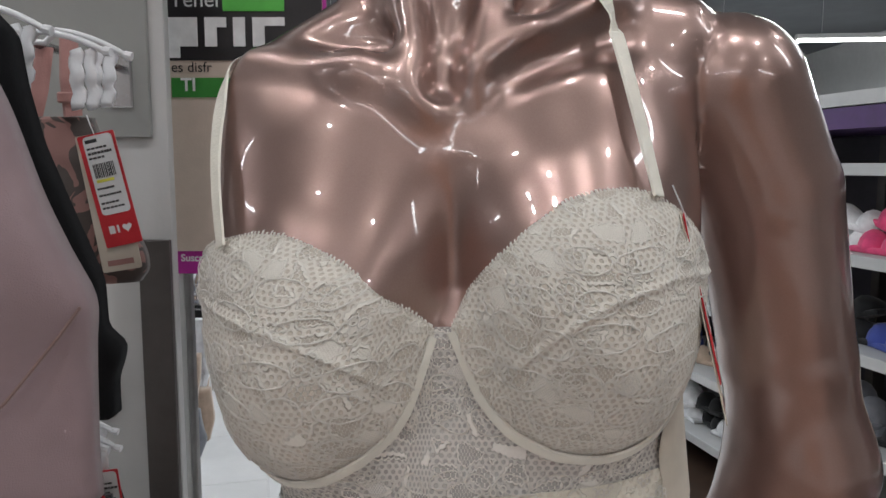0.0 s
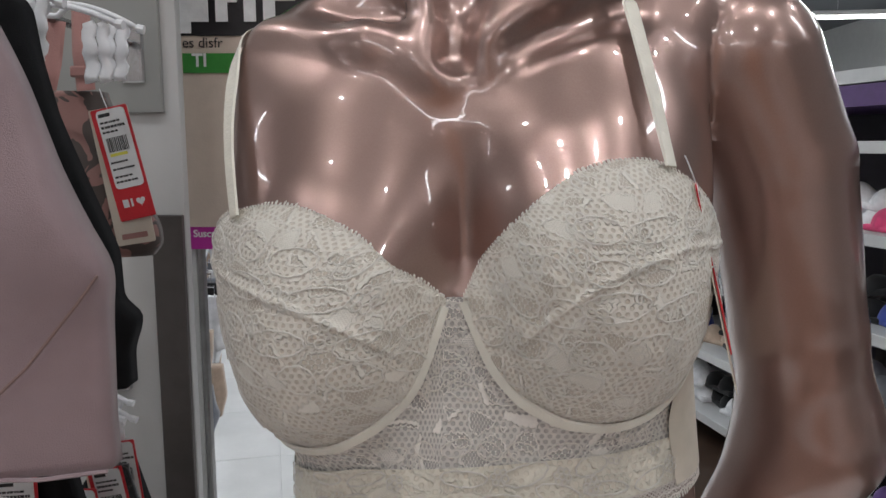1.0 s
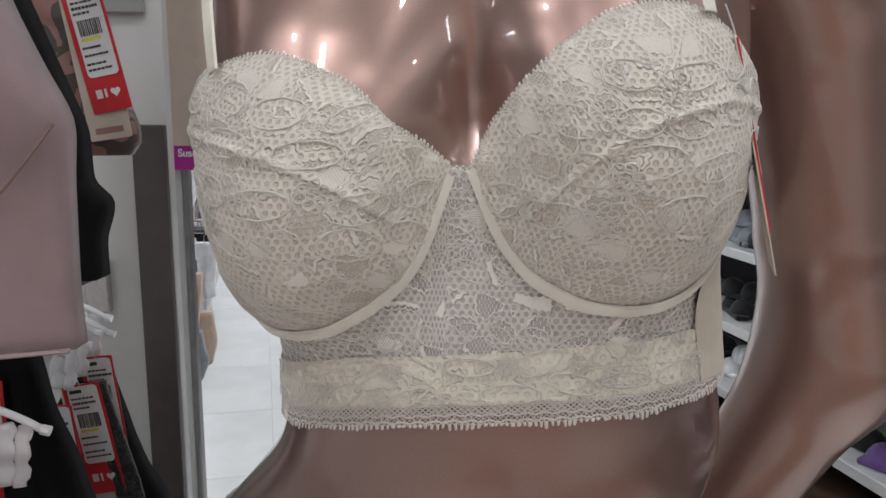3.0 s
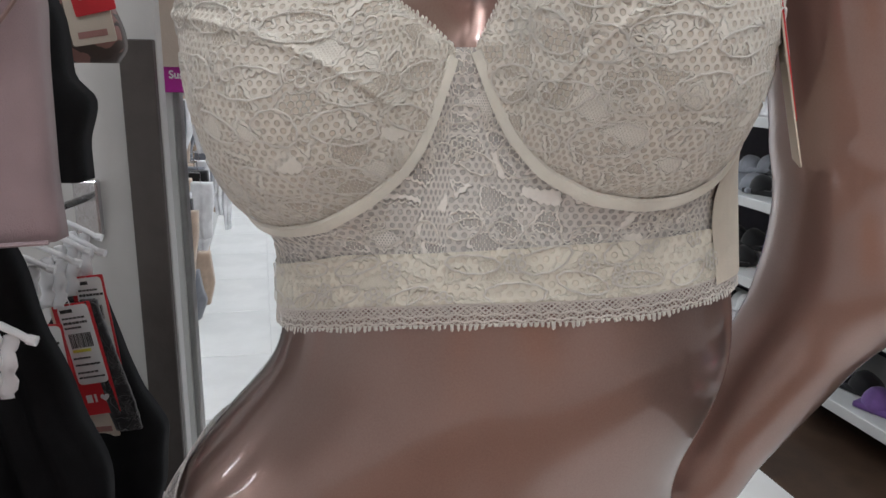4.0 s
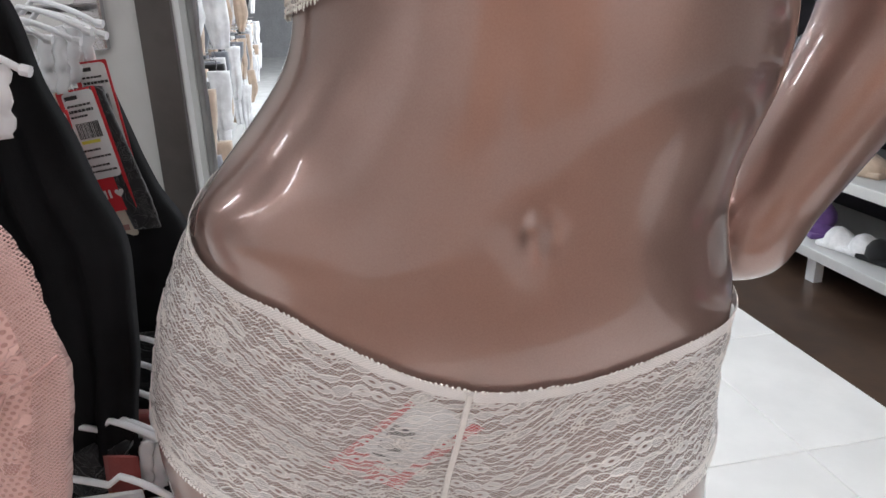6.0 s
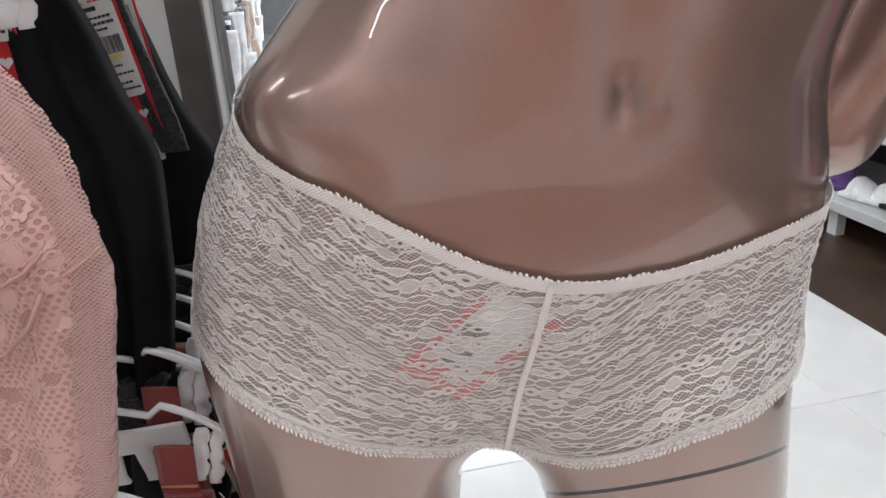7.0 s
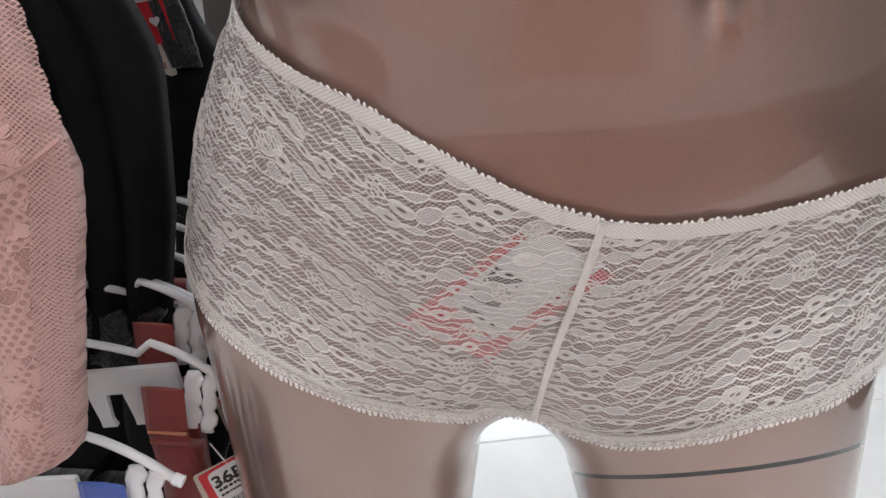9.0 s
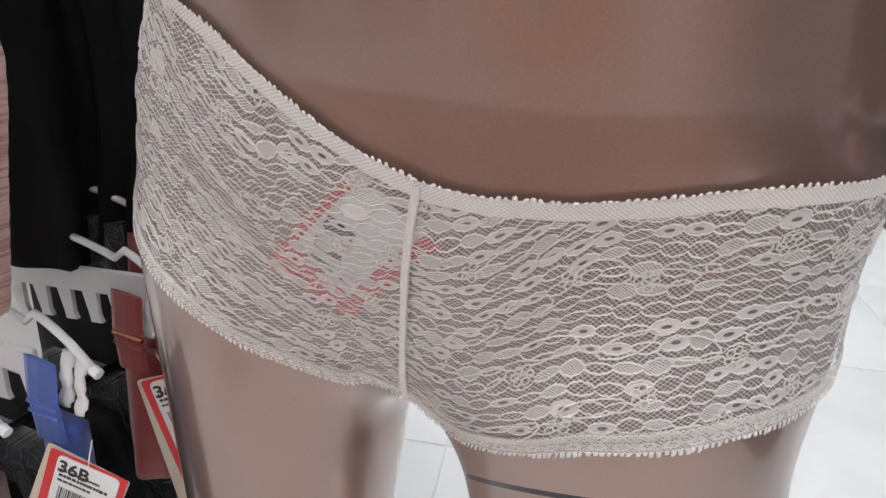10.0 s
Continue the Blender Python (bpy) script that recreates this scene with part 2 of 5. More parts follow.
def words(text, size, material, parent, m, name="lettering", depth=0.0002, bold=0.0):
    cu = bpy.data.curves.new(name, "FONT")
    cu.body, cu.size, cu.extrude, cu.offset = text, size, depth, bold
    cu.align_x, cu.align_y = "LEFT", "BOTTOM"
    tmp = bpy.data.objects.new(name, cu)
    me = bpy.data.meshes.new_from_object(tmp)
    bpy.data.objects.remove(tmp)
    ob = part(name, me, material, parent)
    ob.matrix_basis = m
    return ob


# ---- the mannequin ----
V, Q = surface_nets(body, (-.30, .35, -.03), (.40, .74, 1.60), .0065)
me = mesh_from("mannequin", V, Q, [skin_material()])
me.normals_split_custom_set_from_vertices(slope(body, V).tolist())
tagged(new("mannequin", me), "headless glossy bronze-pink plastic female shop mannequin with one arm", "mannequin")

# ---- the shop: floor, ceiling, walls ----
WHITE = plain("white_melamine", (0.55, 0.55, 0.54), 0.45, spread=0.05, scale=12)
TILE = plain("white_floor_tile", (0.84, 0.83, 0.81), 0.20, spread=0.05, scale=6)
CEIL = plain("grey_ceiling_paint", (0.10, 0.105, 0.11), 0.8, spread=0.15, scale=3)
POST = plain("dark_grey_post", (0.075, 0.066, 0.062), 0.38, spread=0.15, scale=30)
floor = tagged(part("floor", box((-6, -4, -0.1), (6, 14, -0.004)), TILE), "glossy white shop floor tiles", "floor", kind="structure")
ceiling = tagged(part("ceiling", box((-6, -4, 3.2), (6, 14, 3.3)), CEIL), "dark grey open shop ceiling", "ceiling", kind="structure")
tagged(part("wall_north", box((-6, 14, -0.1), (6, 14.1, 3.3)), plain("far_grey_wall", (0.30, 0.30, 0.31), 0.6)), "pale far shop wall", "wall", kind="structure")
wall_south = tagged(part("wall_south", box((-6, -3.1, -0.1), (6, -3, 3.3)), plain("grey_wall_paint", (0.36, 0.31, 0.29), 0.6, spread=0.15, scale=5)), "unseen dark closing wall with added wood and pale panels for reflections", "wall", kind="structure")
# tinted panels added out of view, to give the mannequin's lacquer banded reflections
for x0, x1, tint in ((-3.3, -2.2, (0.72, 0.68, 0.66)), (-1.5, -0.55, (0.70, 0.62, 0.58)), (-0.5, 0.95, (0.62, 0.34, 0.21)), (1.0, 2.5, (0.78, 0.68, 0.64)), (2.6, 3.6, (0.60, 0.45, 0.36))):
    part("reflection_panel", box((x0, -2.998, 0.0), (x1, -2.975, 2.6), 0.004), plain("panel_finish", tint, 0.5, spread=0.12, scale=5), wall_south)
tagged(part("wall_west", box((-6.1, -4, -0.1), (-6, 14, 3.3)), WHITE), "pale shop side wall", "wall", kind="structure")
tagged(part("wall_east", box((6, -4, -0.1), (6.1, 14, 3.3)), WHITE), "pale shop side wall", "wall", kind="structure")


def tube_light(x0, y0, x1, y1, z, power, width=0.09):
    """A ceiling line lamp: a white housing with a glowing tube, and its area lamp."""
    a, b = Vector((x0, y0, z)), Vector((x1, y1, z))
    t = thing("ceiling_light", "long white fluorescent ceiling light, switched on", "lamp", "ceiling lights", Matrix.Translation((a + b) / 2) @ Matrix.Rotation(math.atan2(y1 - y0, x1 - x0), 4, "Z"))
    L = (b - a).length
    n = Nodes("lamp_tube")
    part("housing", box((-L / 2, -width / 2, 0.02), (L / 2, width / 2, 0.07), 0.006), WHITE, t)
    part("tube", tube([(-L / 2 + .02, 0, 0), (L / 2 - .02, 0, 0)], 0.016, 8), n.done((1, 1, 1), emit=((1.0, 0.98, 0.98), 14.0)), t, "glowing tube")
    for k in (-0.35, 0.35):
        part("hanger_wire", tube([(k * L, 0, 0.06), (k * L, 0, 3.2 - z)], 0.003, 6), WHITE, t)
    la = bpy.data.lights.new("ceiling_lamp", "AREA")
    la.shape, la.size, la.size_y, la.energy, la.color = "RECTANGLE", L, width, power, (0.885, 0.955, 1.03)
    o = new("ceiling_lamp", la)
    o.matrix_basis = Matrix.Translation((a + b) / 2 - Vector((0, 0, 0.03))) @ Matrix.Rotation(math.atan2(y1 - y0, x1 - x0), 4, "Z")
    return t


for y in (-2.2, 0.2, 2.8, 5.6, 8.2):
    for x in (-3.4, -0.6, 2.4, 4.8):
        if (x < 4 or y > 5) and (x, y) != (-0.6, 0.2):
            tube_light(x - 0.9, y + 0.1, x + 0.9, y - 0.1, 2.75, 9 if y < 1 else 20 if y < 4 else 45)


def spot_light(x, y, z=2.85):
    """A small round track lamp, hung from the ceiling."""
    t = thing("track_lamp", "small round white track lamp, switched on", "lamp", "track lamps", pose(x, y, z))
    part("can", tube([(0, 0, 0), (0, 0, .10)], 0.045, 12), WHITE, t)
    part("stem", tube([(0, 0, .10), (0, 0, 3.2 - z)], 0.008, 6), WHITE, t)
    part("bulb", tube([(0, 0, -.006), (0, 0, -.001)], 0.036, 12), Nodes("lamp_bulb").done((1, 1, 1), emit=((1.0, 0.97, 0.93), 25.0)), t, "glowing bulb")
    la = bpy.data.lights.new("track_bulb", "AREA")
    la.shape, la.size, la.energy, la.color = "DISK", 0.07, 3.2, (0.96, 0.97, 1.0)
    new("track_bulb", la).matrix_basis = pose(x, y, z - .012)


for x, y in ((-.7, -.9), (.35, -1.0), (1.5, -.8), (-1.3, .6), (1.6, .9), (3.4, 5.9), (.9, 3.6), (-.9, .1), (-.3, .0), (.3, .1), (.9, .0)):
    spot_light(x, y)

# ---- the wall rack ----
rack = thing("wall_rack", "white melamine wall rack with dark grey upright", "rack")
part("back_panel", box((-1.6, .876, 0), (-.3255, .892, 2.2), 0.001), WHITE, rack)
part("upright", box((-.364, .866, 0), (-.3265, .8755, 1.292), 0.0012), POST, rack, "dark grey upright")
part("end_panel", box((-.46, 1.022, 0), (-.366, 1.035, 2.2), 0.001), WHITE, rack)
part("edge_rail", box((-.3655, 1.020, 0), (-.357, 1.037, 2.2), 0.002), plain("dull_steel", (0.35, 0.34, 0.33), 0.35, 1.0), rack, "dull steel edge rail")

# ---- cloth on the body ----
AXIS_TOP, AXIS_HIP = (0.02, 0.545), (-0.04, 0.555)


def curve_through(points):
    """A smooth line z(angle) through a few (angle, z) pairs."""
    xs, ys = (np.array(c, dtype=float) for c in zip(*points))
    g = np.arange(xs[0], xs[-1] + 0.25, 0.5)
    y = np.interp(g, xs, ys)
    k = np.exp(-0.5 * (np.arange(-8, 9) * 0.5 / 1.6) ** 2)
    k /= k.sum()
    lead, tail = 2 * y[0] - y[8:0:-1], 2 * y[-1] - y[-2:-10:-1]
    y = np.convolve(np.concatenate([lead, y, tail]), k, mode="valid")
    return lambda a: np.interp(a, g, y)


def wrap(theta, z, off, axis):
    """Where a level line towards the axis first comes within off of the trunk."""
    th = np.radians(theta)
    d = np.stack([np.sin(th), -np.cos(th), np.zeros_like(th)], -1)
    base = np.stack([np.full_like(th, axis[0]), np.full_like(th, axis[1]), z], -1)
    r = np.full_like(th, 0.30)
    for _ in range(34):
        r = np.maximum(r - 0.75 * (trunk(base + d * r[..., None]) - off), 0.02)
    return base + d * r[..., None]


class Patch:
    """A piece of cloth: a grid over an angle and the height between two lines."""

    def __init__(self, a0, a1, low, high, off, nu, nv, axis, level=False):
        self.th = np.linspace(a0, a1, nu)
        self.lo, self.hi = low(self.th), np.maximum(high(self.th), low(self.th) + 0.0005)
        b = np.linspace(0, 1, nv)
        T = np.repeat(self.th[:, None], nv, 1)
        Z = self.lo[:, None] + (self.hi - self.lo)[:, None] * b[None]
        O = off(np.linspace(0, 1, nu)[:, None], b[None]) * np.ones_like(T) if callable(off) else np.full_like(T, off)
        self.P = wrap(T, Z, O, axis)
        du, dv = np.gradient(self.P, axis=0), np.gradient(self.P, axis=1)
        N = np.cross(du, dv)
        self.N = N / (np.linalg.norm(N, axis=-1, keepdims=True) + 1e-12)
        mid = self.P[:, nv // 2]
        self.s = np.concatenate([[0], np.cumsum(np.linalg.norm(np.diff(mid, axis=0), axis=1))])
        self.t = np.concatenate([np.zeros((nu, 1)), np.cumsum(np.linalg.norm(np.diff(self.P, axis=1), axis=2), axis=1)], axis=1)
        self.nu, self.nv = nu, nv
        self.base = (self.lo - self.lo.min()) * (1.0 if level else 0.0)

    def mesh(self, name):
        i = np.arange(self.nu * self.nv).reshape(self.nu, self.nv)
        F = np.stack([i[:-1, :-1], i[1:, :-1], i[1:, 1:], i[:-1, 1:]], -1).reshape(-1, 4)
        me = mesh_from(name, self.P.reshape(-1, 3), F)
        uv = np.stack([np.repeat(self.s[:, None], self.nv, 1), self.t + self.base[:, None]], -1).reshape(-1, 2)
        layer = me.uv_layers.new(name="cloth")
        layer.data.foreach_set("uv", uv[F.reshape(-1)].astype(np.float32).ravel())
        return me

    def at(self, s, t, lift=0.0):
        """Points at s metres along and t metres up the cloth, raised by lift; and which of them lie on it."""
        a = np.interp(s, self.s, np.arange(self.nu))
        i = np.clip(a.astype(int), 0, self.nu - 2)
        f = a - i
        H = self.t[i, -1] * (1 - f) + self.t[i + 1, -1] * f
        t = t - (self.base[i] * (1 - f) + self.base[i + 1] * f)
        b = np.clip(t / np.maximum(H, 1e-5), 0, 1) * (self.nv - 1)
        j = np.clip(b.astype(int), 0, self.nv - 2)
        g = b - j

        def pick(A):
            return (A[i, j] * ((1 - f) * (1 - g))[..., None] + A[i + 1, j] * (f * (1 - g))[..., None]
                    + A[i, j + 1] * ((1 - f) * g)[..., None] + A[i + 1, j + 1] * (f * g)[..., None])
        inside = (s >= 0) & (s <= self.s[-1]) & (t >= 0) & (t <= H)
        N = pick(self.N)
        return pick(self.P) + N * lift, N, inside


class Yarn:
    """Collects cords and filled petals laid on a cloth, each kind joined into one mesh."""

    def __init__(self):
        self.V, self.F, self.n = [], [], 0

    def _add(self, V, F):
        self.V.append(V)
        self.F += [tuple(int(q) + self.n for q in f) for f in F]
        self.n += len(V)

    def cord(self, patch, s, t, r=0.0005, closed=False, lift=0.0003):
        P, N, ok = patch.at(np.asarray(s), np.asarray(t), lift)
        if (closed and ok.mean() < 0.7) or not ok.any():
            return
        if closed:
            D = np.roll(P, -1, 0) - np.roll(P, 1, 0)
        else:
            D = np.gradient(P, axis=0)
        S = np.cross(N, D)
        S /= np.linalg.norm(S, axis=1, keepdims=True) + 1e-12
        V = np.concatenate([P - S * r, P + N * r * 1.3, P + S * r])
        n = len(P)
        F = []
        for k in range(n if closed else n - 1):
            m = (k + 1) % n
            if ok[k] and ok[m]:
                F += [(k, m, n + m, n + k), (n + k, n + m, 2 * n + m, 2 * n + k)]
        self._add(V, F)

    def petal_ring(self, patch, s0, t0, R, hole, lobes=6, turn=0.0, squash=1.0, lean=0.0, lift=0.0002, k=30):
        ph = np.linspace(0, math.tau, k, endpoint=False)
        out = R * (0.84 + 0.16 * np.abs(np.cos(lobes / 2 * (ph + turn))) ** 0.7)

        def ring(rad):
            x, y = rad * np.cos(ph), rad * np.sin(ph) * squash
            return s0 + x * math.cos(lean) - y * math.sin(lean), t0 + x * math.sin(lean) + y * math.cos(lean)
        A, _, ok = patch.at(*ring(out), lift)
        if not ok.all():
            return False
        B, _, _ = patch.at(*ring(np.full(k, hole)), lift)
        self._add(np.concatenate([A, B]), [(i, (i + 1) % k, k + (i + 1) % k, k + i) for i in range(k)])
        return ring(out)

    def mesh(self, name):
        return mesh_from(name, np.concatenate(self.V), self.F) if self.V else None


def lace(name, thread, cell=(0.016, 0.011), mesh=0.0022, holes=0.0040, eyelet=0.0062, sheer=0.25, ground=None, kinds=(0.35, 0.7), relief=0.0010, warp=(0.008, 0.007, 0), scatter=0.8, thick=0.038):
    """Knitted lace: wavy corded cells filled with fine net, round holes or close stitches, rows of eyelets between them.
    With a ground colour it is backed by cloth, else the gaps are open."""
    n = Nodes(name)
    uv = n.uv()
    w = n.add("ShaderNodeTexNoise", ("Scale", 55.0), ("Detail", 2.0), ("Vector", uv), out=1)
    w = n.add("ShaderNodeVectorMath", (0, w), (1, (0.5, 0.5, 0.5)), operation="SUBTRACT")
    bent = n.add("ShaderNodeVectorMath", (0, uv), (1, n.add("ShaderNodeVectorMath", (0, w), (1, warp), operation="MULTIPLY")), operation="ADD")
    sep = n.add("ShaderNodeSeparateXYZ", (0, bent))
    u, v = sep.node.outputs[0], sep.node.outputs[1]
    raw = n.add("ShaderNodeSeparateXYZ", (0, uv))
    x, y = raw.node.outputs[0], raw.node.outputs[1]
    # scalloped rims
    du = n.m("MULTIPLY", n.m("ABSOLUTE", n.m("SINE", n.m("MULTIPLY", y, 900.0))), 0.0009)
    dv = n.m("MULTIPLY", n.m("ABSOLUTE", n.m("SINE", n.m("MULTIPLY", x, 820.0))), 0.0011)
    spot = n.add("ShaderNodeCombineXYZ", (0, n.m("DIVIDE", n.m("ADD", u, du), cell[0])), (1, n.m("DIVIDE", n.m("ADD", v, dv), cell[1])))
    edge = n.add("ShaderNodeTexVoronoi", ("Scale", 1.0), ("Randomness", scatter), ("Vector", spot), feature="DISTANCE_TO_EDGE")
    pick = n.add("ShaderNodeSeparateColor", (0, n.add("ShaderNodeTexVoronoi", ("Scale", 1.0), ("Randomness", scatter), ("Vector", spot), out=1)))

    def near(value, centre, width):
        return n.m("SUBTRACT", 1.0, n.ramp(n.m("ABSOLUTE", n.m("SUBTRACT", value, centre)), width * 0.55, width))

    def honeycomb(p, solid):
        """Threads round holes in a hexagonal lattice of that pitch."""
        def nearest(ox, oy):
            a = n.m("SUBTRACT", n.m("FRACT", n.m("ADD", n.m("DIVIDE", x, p), ox)), 0.5)
            b = n.m("MULTIPLY", n.m("SUBTRACT", n.m("FRACT", n.m("ADD", n.m("DIVIDE", y, p * 1.45), oy)), 0.5), 1.45)
            return n.m("SQRT", n.m("ADD", n.m("MULTIPLY", a, a), n.m("MULTIPLY", b, b)))
        r = n.m("MINIMUM", nearest(0.0, 0.0), nearest(0.5, 0.5))
        return n.ramp(r, solid - 0.05, solid + 0.06)
    net = honeycomb(mesh, 0.42)
    comb = honeycomb(holes, 0.40)
    close = n.m("MAXIMUM", honeycomb(mesh * 0.62, 0.24), 0.62)
    r = pick.node.outputs[0]
    is_net, is_close = n.m("LESS_THAN", r, kinds[0]), n.m("GREATER_THAN", r, kinds[1])
    is_comb = n.m("SUBTRACT", 1.0, n.m("ADD", is_net, is_close))
    fill = n.m("ADD", n.m("ADD", n.m("MULTIPLY", is_net, net), n.m("MULTIPLY", is_comb, comb)), n.m("MULTIPLY", is_close, close))
    cord = near(edge, 0.135, thick)
    band = n.m("SUBTRACT", 1.0, n.ramp(edge, 0.105, 0.125))
    eyes = honeycomb(eyelet, 0.26)
    hole = n.m("MULTIPLY", n.m("SUBTRACT", 1.0, n.ramp(edge, 0.075, 0.105)), n.m("SUBTRACT", 1.0, eyes))
    stitched = n.m("MAXIMUM", n.m("MULTIPLY", fill, n.m("SUBTRACT", 1.0, band)), n.m("MULTIPLY", band, 0.72))
    stitched = n.m("MULTIPLY", n.m("MAXIMUM", stitched, cord), n.m("SUBTRACT", 1.0, hole))
    height = n.m("ADD", n.m("MULTIPLY", stitched, 0.45), n.m("MULTIPLY", cord, 0.9))
    tone = n.noise(420, 3, uv)
    col = n.mix(tone, tuple(q * 0.88 for q in thread), tuple(min(1, q * 1.06) for q in thread))
    normal = n.bump(n.m("ADD", height, n.m("MULTIPLY", tone, 0.15)), relief)
    if ground:
        back = n.mix(n.noise(60, 3, uv), tuple(q * 0.94 for q in ground), tuple(min(1, q * 1.06) for q in ground))
        return n.done(n.mix(stitched, back, col), 0.75, normal=normal, sheen=0.15, spec=0.3)
    return n.done(col, 0.75, normal=normal, alpha=n.m("MAXIMUM", stitched, sheer), sheen=0.15, spec=0.3)


def chain_lace(name, thread, pitch=0.0088, run=0.0115, swell=0.0027, mesh=0.0028, sheer=0.12, relief=0.0016, warp=(0.010, 0.011, 0)):
    """Open lace in wavy rows: each row a chain of oval cells between two cords, some with an eyelet, and diamond net between the rows."""
    n = Nodes(name)
    uv = n.uv()
    w = n.add("ShaderNodeTexNoise", ("Scale", 26.0), ("Detail", 1.5), ("Vector", uv), out=1)
    w = n.add("ShaderNodeVectorMath", (0, w), (1, (0.5, 0.5, 0.5)), operation="SUBTRACT")
    bent = n.add("ShaderNodeVectorMath", (0, uv), (1, n.add("ShaderNodeVectorMath", (0, w), (1, warp), operation="MULTIPLY")), operation="ADD")
    sep = n.add("ShaderNodeSeparateXYZ", (0, bent))
    u, v = sep.node.outputs[0], sep.node.outputs[1]
    rho = n.m("DIVIDE", v, pitch)
    k = n.m("FLOOR", rho)
    y = n.m("MULTIPLY", n.m("SUBTRACT", n.m("SUBTRACT", rho, k), 0.5), pitch)
    phase = n.m("ADD", n.m("DIVIDE", u, run), n.m("MULTIPLY", k, 0.377))
    j = n.m("FLOOR", phase)
    f = n.m("SUBTRACT", n.m("SUBTRACT", phase, j), 0.5)
    dice = n.add("ShaderNodeSeparateColor", (0, n.add("ShaderNodeTexWhiteNoise", (0, n.add("ShaderNodeCombineXYZ", (0, j), (1, k))), out=1)))
    d0, d1 = dice.node.outputs[:2]
    height = n.m("MULTIPLY", n.m("ADD", n.m("MULTIPLY", d0, 0.75), 0.45), swell)
    scallop = n.m("ADD", 1.0, n.m("MULTIPLY", n.m("ABSOLUTE", n.m("SINE", n.m("MULTIPLY", phase, 9.42))), 0.22))
    env = n.m("ADD", n.m("MULTIPLY", n.m("MULTIPLY", height, n.m("POWER", n.m("COSINE", n.m("MULTIPLY", f, 3.1)), 0.7)), scallop), 0.0005)
    ay = n.m("ABSOLUTE", y)
    cord = n.m("SUBTRACT", 1.0, n.ramp(n.m("ABSOLUTE", n.m("SUBTRACT", ay, env)), 0.00038, 0.00066))
    inside = n.m("LESS_THAN", ay, env)

    def net(p, lo, hi):
        tall = n.m("MULTIPLY", v, 1.35)
        a = n.m("ABSOLUTE", n.m("SUBTRACT", n.m("FRACT", n.m("DIVIDE", n.m("ADD", u, tall), p)), 0.5))
        b = n.m("ABSOLUTE", n.m("SUBTRACT", n.m("FRACT", n.m("DIVIDE", n.m("SUBTRACT", u, tall), p)), 0.5))
        return n.ramp(n.m("MAXIMUM", a, b), lo, hi)
    ground = net(mesh, 0.37, 0.46)
    close = n.m("MAXIMUM", net(mesh * 0.6, 0.28, 0.40), 0.38)
    ex, ey = n.m("DIVIDE", n.m("MULTIPLY", f, run), 0.0019), n.m("DIVIDE", y, 0.0009)
    eye = n.ramp(n.m("ADD", n.m("MULTIPLY", ex, ex), n.m("MULTIPLY", ey, ey)), 0.8, 1.3)
    holed = n.m("MULTIPLY", eye, 0.7)
    pick_a, pick_b = n.m("LESS_THAN", d1, 0.26), n.m("GREATER_THAN", d1, 0.70)
    cell = n.m("ADD", n.m("ADD", n.m("MULTIPLY", pick_a, holed), n.m("MULTIPLY", pick_b, close)), n.m("MULTIPLY", n.m("SUBTRACT", 1.0, n.m("ADD", pick_a, pick_b)), ground))
    stitched = n.m("ADD", n.m("MULTIPLY", inside, cell), n.m("MULTIPLY", n.m("SUBTRACT", 1.0, inside), ground))
    stitched = n.m("MAXIMUM", stitched, cord)
    tone = n.noise(420, 3, uv)
    col = n.mix(tone, tuple(q * 0.90 for q in thread), tuple(min(1, q * 1.05) for q in thread))
    h = n.m("ADD", n.m("MULTIPLY", stitched, 0.4), n.m("MULTIPLY", cord, 0.9))
    return n.done(col, 0.75, normal=n.bump(h, relief), alpha=n.m("MAXIMUM", stitched, sheer), sheen=0.15, spec=0.3)


def lace_net(name, thread, fine=0.0022, haze=0.2):
    """A plain open net of one pitch for trims and tulle."""
    n = Nodes(name)
    sep = n.add("ShaderNodeSeparateXYZ", (0, n.uv()))
    u, v = sep.node.outputs[0], n.m("MULTIPLY", sep.node.outputs[1], 1.3)
    a = n.m("ABSOLUTE", n.m("SUBTRACT", n.m("FRACT", n.m("DIVIDE", n.m("ADD", u, v), fine)), 0.5))
    b = n.m("ABSOLUTE", n.m("SUBTRACT", n.m("FRACT", n.m("DIVIDE", n.m("SUBTRACT", u, v), fine)), 0.5))
    alpha = n.m("MAXIMUM", n.ramp(n.m("MAXIMUM", a, b), 0.28, 0.40), haze)
    return n.done(n.mix(n.noise(320, 3), tuple(q * 0.9 for q in thread), thread), 0.75, normal=n.bump(alpha, 0.0005), alpha=alpha, sheen=0.2)


def yarn_mat(name, color):
    n = Nodes(name)
    p = n.pos()
    c = n.mix(n.noise(260, 3, p), tuple(q * 0.86 for q in color), tuple(min(1, q * 1.05) for q in color))
    w = n.add("ShaderNodeTexWave", ("Scale", 420.0), ("Distortion", 2.0), ("Vector", p))
    return n.done(c, 0.7, normal=n.bump(w, 0.0002), sheen=0.2)


def cloth_mat(name, color, weave=900.0, rough=0.75, spread=0.1, sheen=0.2, spec=0.3):
    n = Nodes(name)
    p = n.pos()
    c = n.mix(n.ramp(n.noise(22, 4, p), 0.3, 0.7), tuple(q * (1 - spread) for q in color), tuple(min(1, q * (1 + spread)) for q in color))
    return n.done(c, rough, normal=n.bump(n.noise(weave, 2, p), 0.0004), sheen=sheen, spec=spec)


